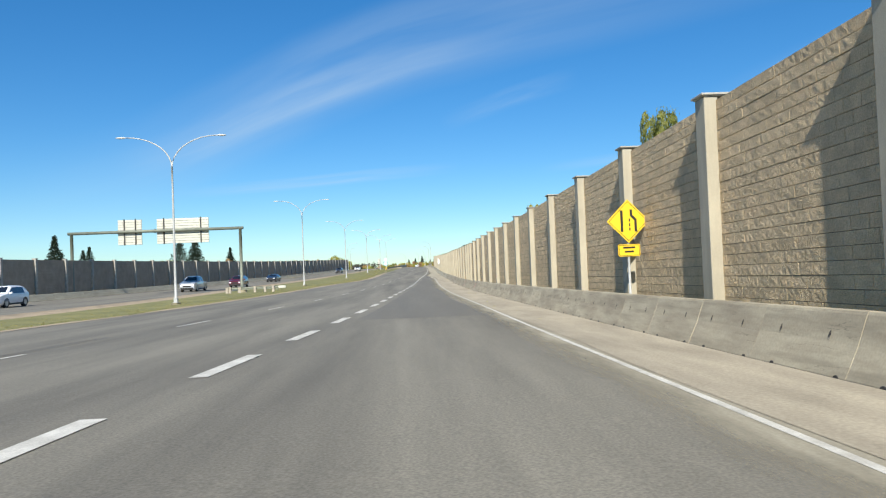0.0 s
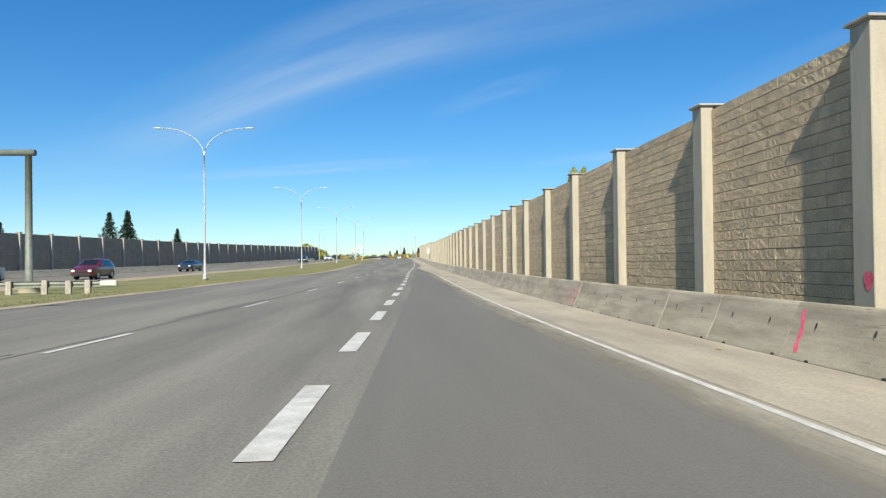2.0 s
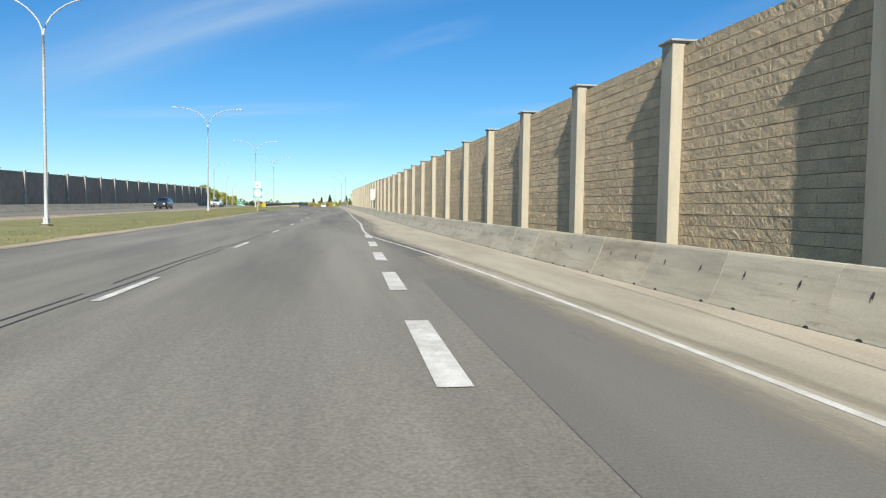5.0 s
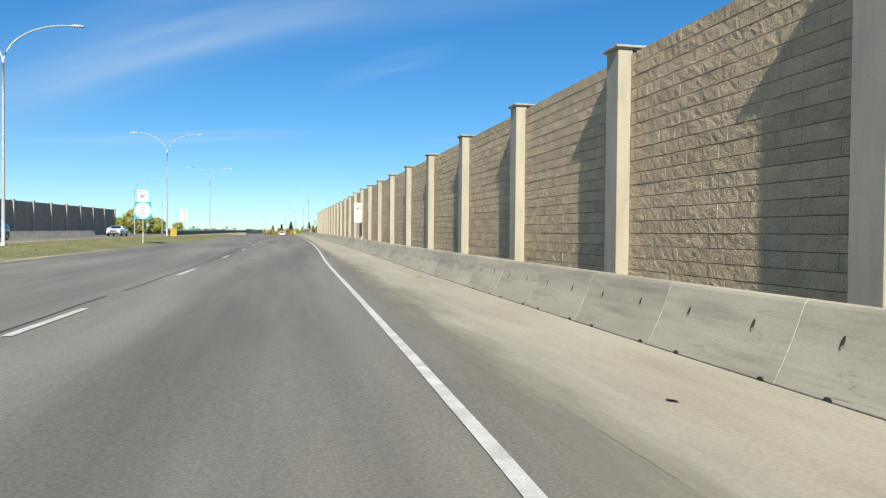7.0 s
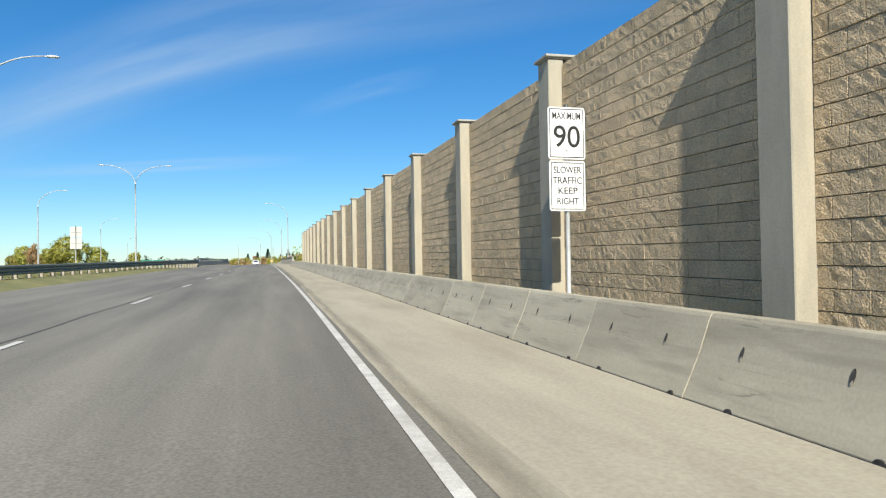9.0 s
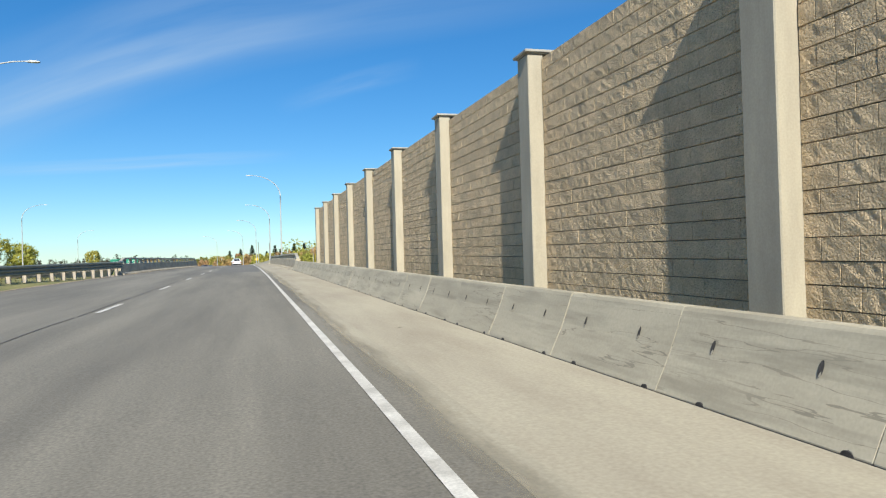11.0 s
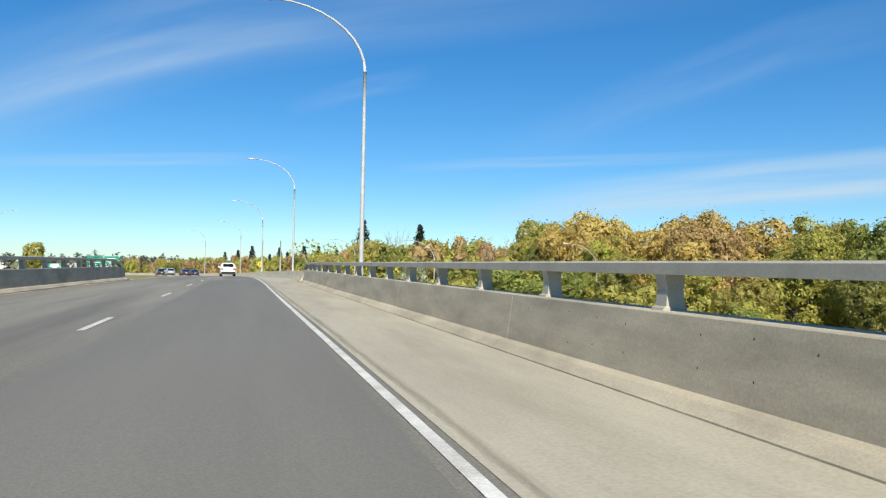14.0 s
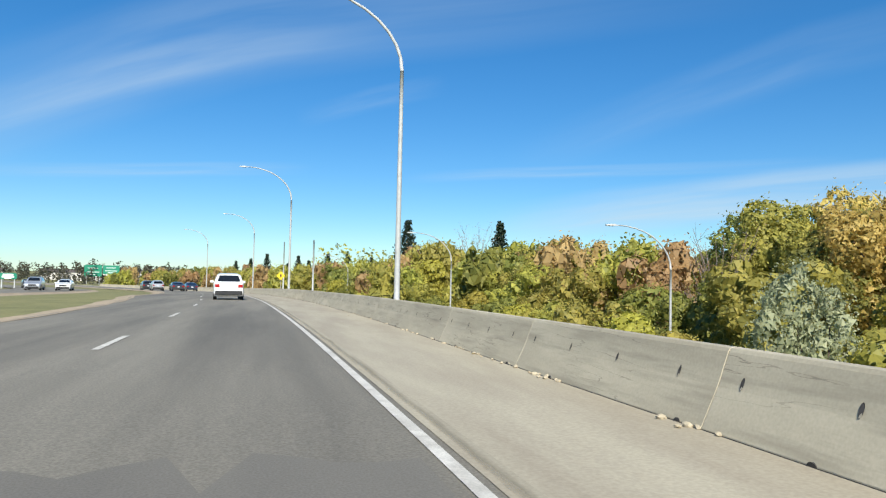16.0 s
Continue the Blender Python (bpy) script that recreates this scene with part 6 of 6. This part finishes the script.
def suv(paint, label):
    return car("suv", label, paint, 4.55, 1.85, 1.70, [(0, 0.92), (0.08, 1.06), (0.16, 1.12), (0.62, 1.60), (0.85, 1.66), (1.8, 1.70), (2.5, 1.66), (3.35, 1.12), (4.2, 0.98), (4.45, 0.86), (4.55, 0.72)], 1.03, ((0.85, 3.0),), (3.28, 2.55), (0.18, 0.60), (0.80, 3.55), 0.35)


def sedan(paint, label):
    return car("sedan", label, paint, 4.8, 1.86, 1.45, [(0, 0.86), (0.10, 0.98), (0.70, 1.06), (1.55, 1.40), (2.2, 1.45), (2.75, 1.41), (3.6, 1.02), (4.5, 0.90), (4.72, 0.78), (4.8, 0.66)], 0.93, ((1.0, 3.2),), (3.55, 2.80), (0.78, 1.50), (0.95, 3.85), 0.34)


def pickup(paint, label):
    return car("pickup_truck", label, paint, 5.6, 1.98, 1.90, [(0, 1.08), (0.05, 1.14), (1.95, 1.16), (2.0, 1.72), (2.2, 1.86), (2.9, 1.90), (3.4, 1.86), (4.05, 1.26), (5.2, 1.14), (5.5, 1.02), (5.6, 0.80)], 1.15, ((2.15, 3.75),), (4.0, 3.42), (1.97, 2.02), (1.15, 4.55), 0.40, (0.10, 1.90))


def park(thing, x, y, z, heading):
    L = 2.3
    thing.matrix_world = pose(x, y, z + 0.004, 0, 0, heading) @ Matrix.Translation((0, -L, 0))
    return thing


def slope(fx, y):
    return -math.degrees(math.atan((fx(y + 2) - fx(y - 2)) / 4))


# ahead, in the same direction
a = suv(CAR_WHITE, "white crossover SUV driving ahead in the lane")
y = 404.5
park(a, -1.8, y, ROAD_Z(y), slope(BAR_X, y))
bm = bmesh.new()
for s in (-1, 1):
    tube(bm, [(s * 0.58, 0.9, 1.73), (s * 0.60, 2.4, 1.73)], 0.018, 0.018, 6)
part("roof_rack", bm, TRIM, a, "black roof rails")
for build, paint, label, x, y in ((sedan, CAR_GREY, "dark grey sedan in the queue ahead", -12.6, 474.5), (sedan, CAR_BLUE, "dark blue sedan in the queue ahead", -10.9, 478.5) , (suv, CAR_SILVER, "silver SUV in the queue ahead", -16.3, 480.0), (suv, CAR_GREY, "dark grey SUV far ahead", -19.6, 492.0)):
    park(build(paint, label), x - (0.6 if y > 478 and x > -12 else 0), y + (6 if x > -11 else 0), ROAD_Z(y + (6 if x > -11 else 0)), slope(BAR_X, y))
# on the far carriageway, towards the camera
for build, paint, label, x, y in ((pickup, CAR_SILVER, "silver pickup truck on the far carriageway", -28.6, 91.0), (suv, CAR_RED, "dark red SUV on the far carriageway", -26.4, 104.0), (suv, CAR_WHITE, "white SUV on the far carriageway", -32.6, 56.5),
                                  (sedan, CAR_BLUE, "dark blue sedan on the far carriageway", -28.2, 137.5), (suv, CAR_GREY, "dark grey SUV on the far carriageway", -25.2, 222.0), (sedan, CAR_WHITE, "white sedan on the far carriageway", -22.6, 258.0),
                                  (suv, CAR_SILVER, "silver SUV across the median", -27.6, 456.0), (sedan, CAR_WHITE, "white sedan across the median", -24.6, 458.0), (sedan, CAR_GREY, "dark sedan across the median", -33.5, 478.0), (suv, CAR_GREY, "dark SUV far across the median", -44.0, 510.0)):
    park(build(paint, label), x, y, ROAD_Z(y) - 0.02, 180 + slope(OPP_X, y))

# ---- far buildings ----
def house(x, y, w, d, h, yaw, pale):
    """A plain low building with a pitched roof, windows and a door."""
    z = ground_z(x, min(y, 1100)) - 0.3
    top = empty("house", pose(x, y, z, 0, 0, yaw), "pale low house far off beside the freeway" if pale else "grey-roofed house below the bridge", "house", "far houses")
    wall = part("wall", box(bmesh.new(), -w / 2, w / 2, -d / 2, d / 2, -1.0, h), HOUSE, top)
    part("roof", prism(bmesh.new(), [(-d / 2 - 0.5, h), (d / 2 + 0.5, h), (0, h + d * 0.26)], -w / 2 - 0.4, w / 2 + 0.4, "x"), ROOF, top)
    n = max(2, int(w / 3.2))
    for f in range(max(1, int(h / 2.7))):
        for k in range(n):
            u = -w / 2 + w * (k + 0.5) / n
            win = part("window", box(bmesh.new(), u - 0.65, u + 0.65, -d / 2 - 0.06, -d / 2 + 0.02, 0.9 + 2.7 * f, 2.2 + 2.7 * f, 0.02), WHITE, wall)
            part("pane", box(bmesh.new(), u - 0.55, u + 0.55, -d / 2 - 0.075, -d / 2 - 0.062, 1.0 + 2.7 * f, 2.1 + 2.7 * f), GLASS, win)
    return top


for x, y, w, d, h in ((-128, 905, 16, 9, 6.5), (-112, 930, 22, 11, 7.5), (-96, 900, 14, 9, 6.0), (-86, 925, 18, 10, 7.0), (-150, 940, 18, 10, 6.5), (-178, 900, 14, 9, 6.5), (-205, 920, 20, 10, 6.5), (-240, 905, 16, 9, 6.0)):
    house(x, y, w, d, h, 12, True)
house(97, 400, 12, 9, 3.4, 60, False)


def garden_fence(x, y, yaw, n):
    top = empty("garden_fence", pose(x, y, ground_z(x, y), 0, 0, yaw), "red-brown board fence below the bridge", "fence")
    for k in range(n):
        part("board", box(bmesh.new(), k * 0.3, k * 0.3 + 0.285, -0.012, 0.012, 0.0, 1.8, 0.004), FENCE, top)
    for k in range(0, n + 1, 8):
        part("post", box(bmesh.new(), k * 0.3 - 0.05, k * 0.3 + 0.05, 0.014, 0.11, -0.3, 1.85, 0.006), FENCE, top)


garden_fence(84, 392, -62, 40)

# ---- litter and leaves on the shoulder ----
lr = random.Random(9)
for k in range(46):
    y = lr.choice((lr.uniform(12, 120), lr.uniform(150, 380)))
    x = BAR_X(y) - abs(lr.gauss(0.0, 0.55)) - 0.06
    bm = bmesh.new()
    c = lr.uniform(0.02, 0.05)
    vs = [bm.verts.new((c * math.cos(a) * lr.uniform(0.6, 1.2), c * 1.4 * math.sin(a) * lr.uniform(0.6, 1.2), 0.012 + lr.uniform(0, 0.02))) for a in (0, 1.2, 2.3, 3.5, 4.6, 5.5)]
    bm.faces.new(vs)
    ob = part("fallen_leaf_clump", bm, LEAF_GOLD if k % 3 else SAND)
    ob.matrix_world = pose(x, y, ROAD_Z(y) + 0.008)
    tagged(ob, "small clump of fallen leaves on the shoulder", "leaf litter", "shoulder litter")
for x, y, c in ((2.9, 31.2, 0.05), (3.45, 35.0, 0.05), (2.75, 26.6, 0.07), (3.4, 44.2, 0.05), (3.2, 47.5, 0.06), (3.67, 171.8, 0.11), (3.6, 300.2, 0.07), (3.4, 295.4, 0.06)):
    bm = bmesh.new()
    ring = [bm.verts.new((c * math.cos(a) * lr.uniform(0.7, 1.2), c * 0.8 * math.sin(a) * lr.uniform(0.6, 1.2), 0.004 + lr.uniform(0, 0.3 * c))) for a in (0, 0.9, 1.8, 2.7, 3.6, 4.5, 5.4)]
    mid = bm.verts.new((0, 0, 0.012 + 0.2 * c))
    for p0, p1 in zip(ring, ring[1:] + ring[:1]):
        bm.faces.new((mid, p0, p1))
    ob = part("yellow_leaf", bm, LEAF_YELLOW)
    ob.matrix_world = pose(x, y, ROAD_Z(y) + 0.012, 0, 0, lr.uniform(0, 360))
    tagged(ob, "bright yellow fallen leaf lying on the shoulder", "leaf litter", "shoulder litter")
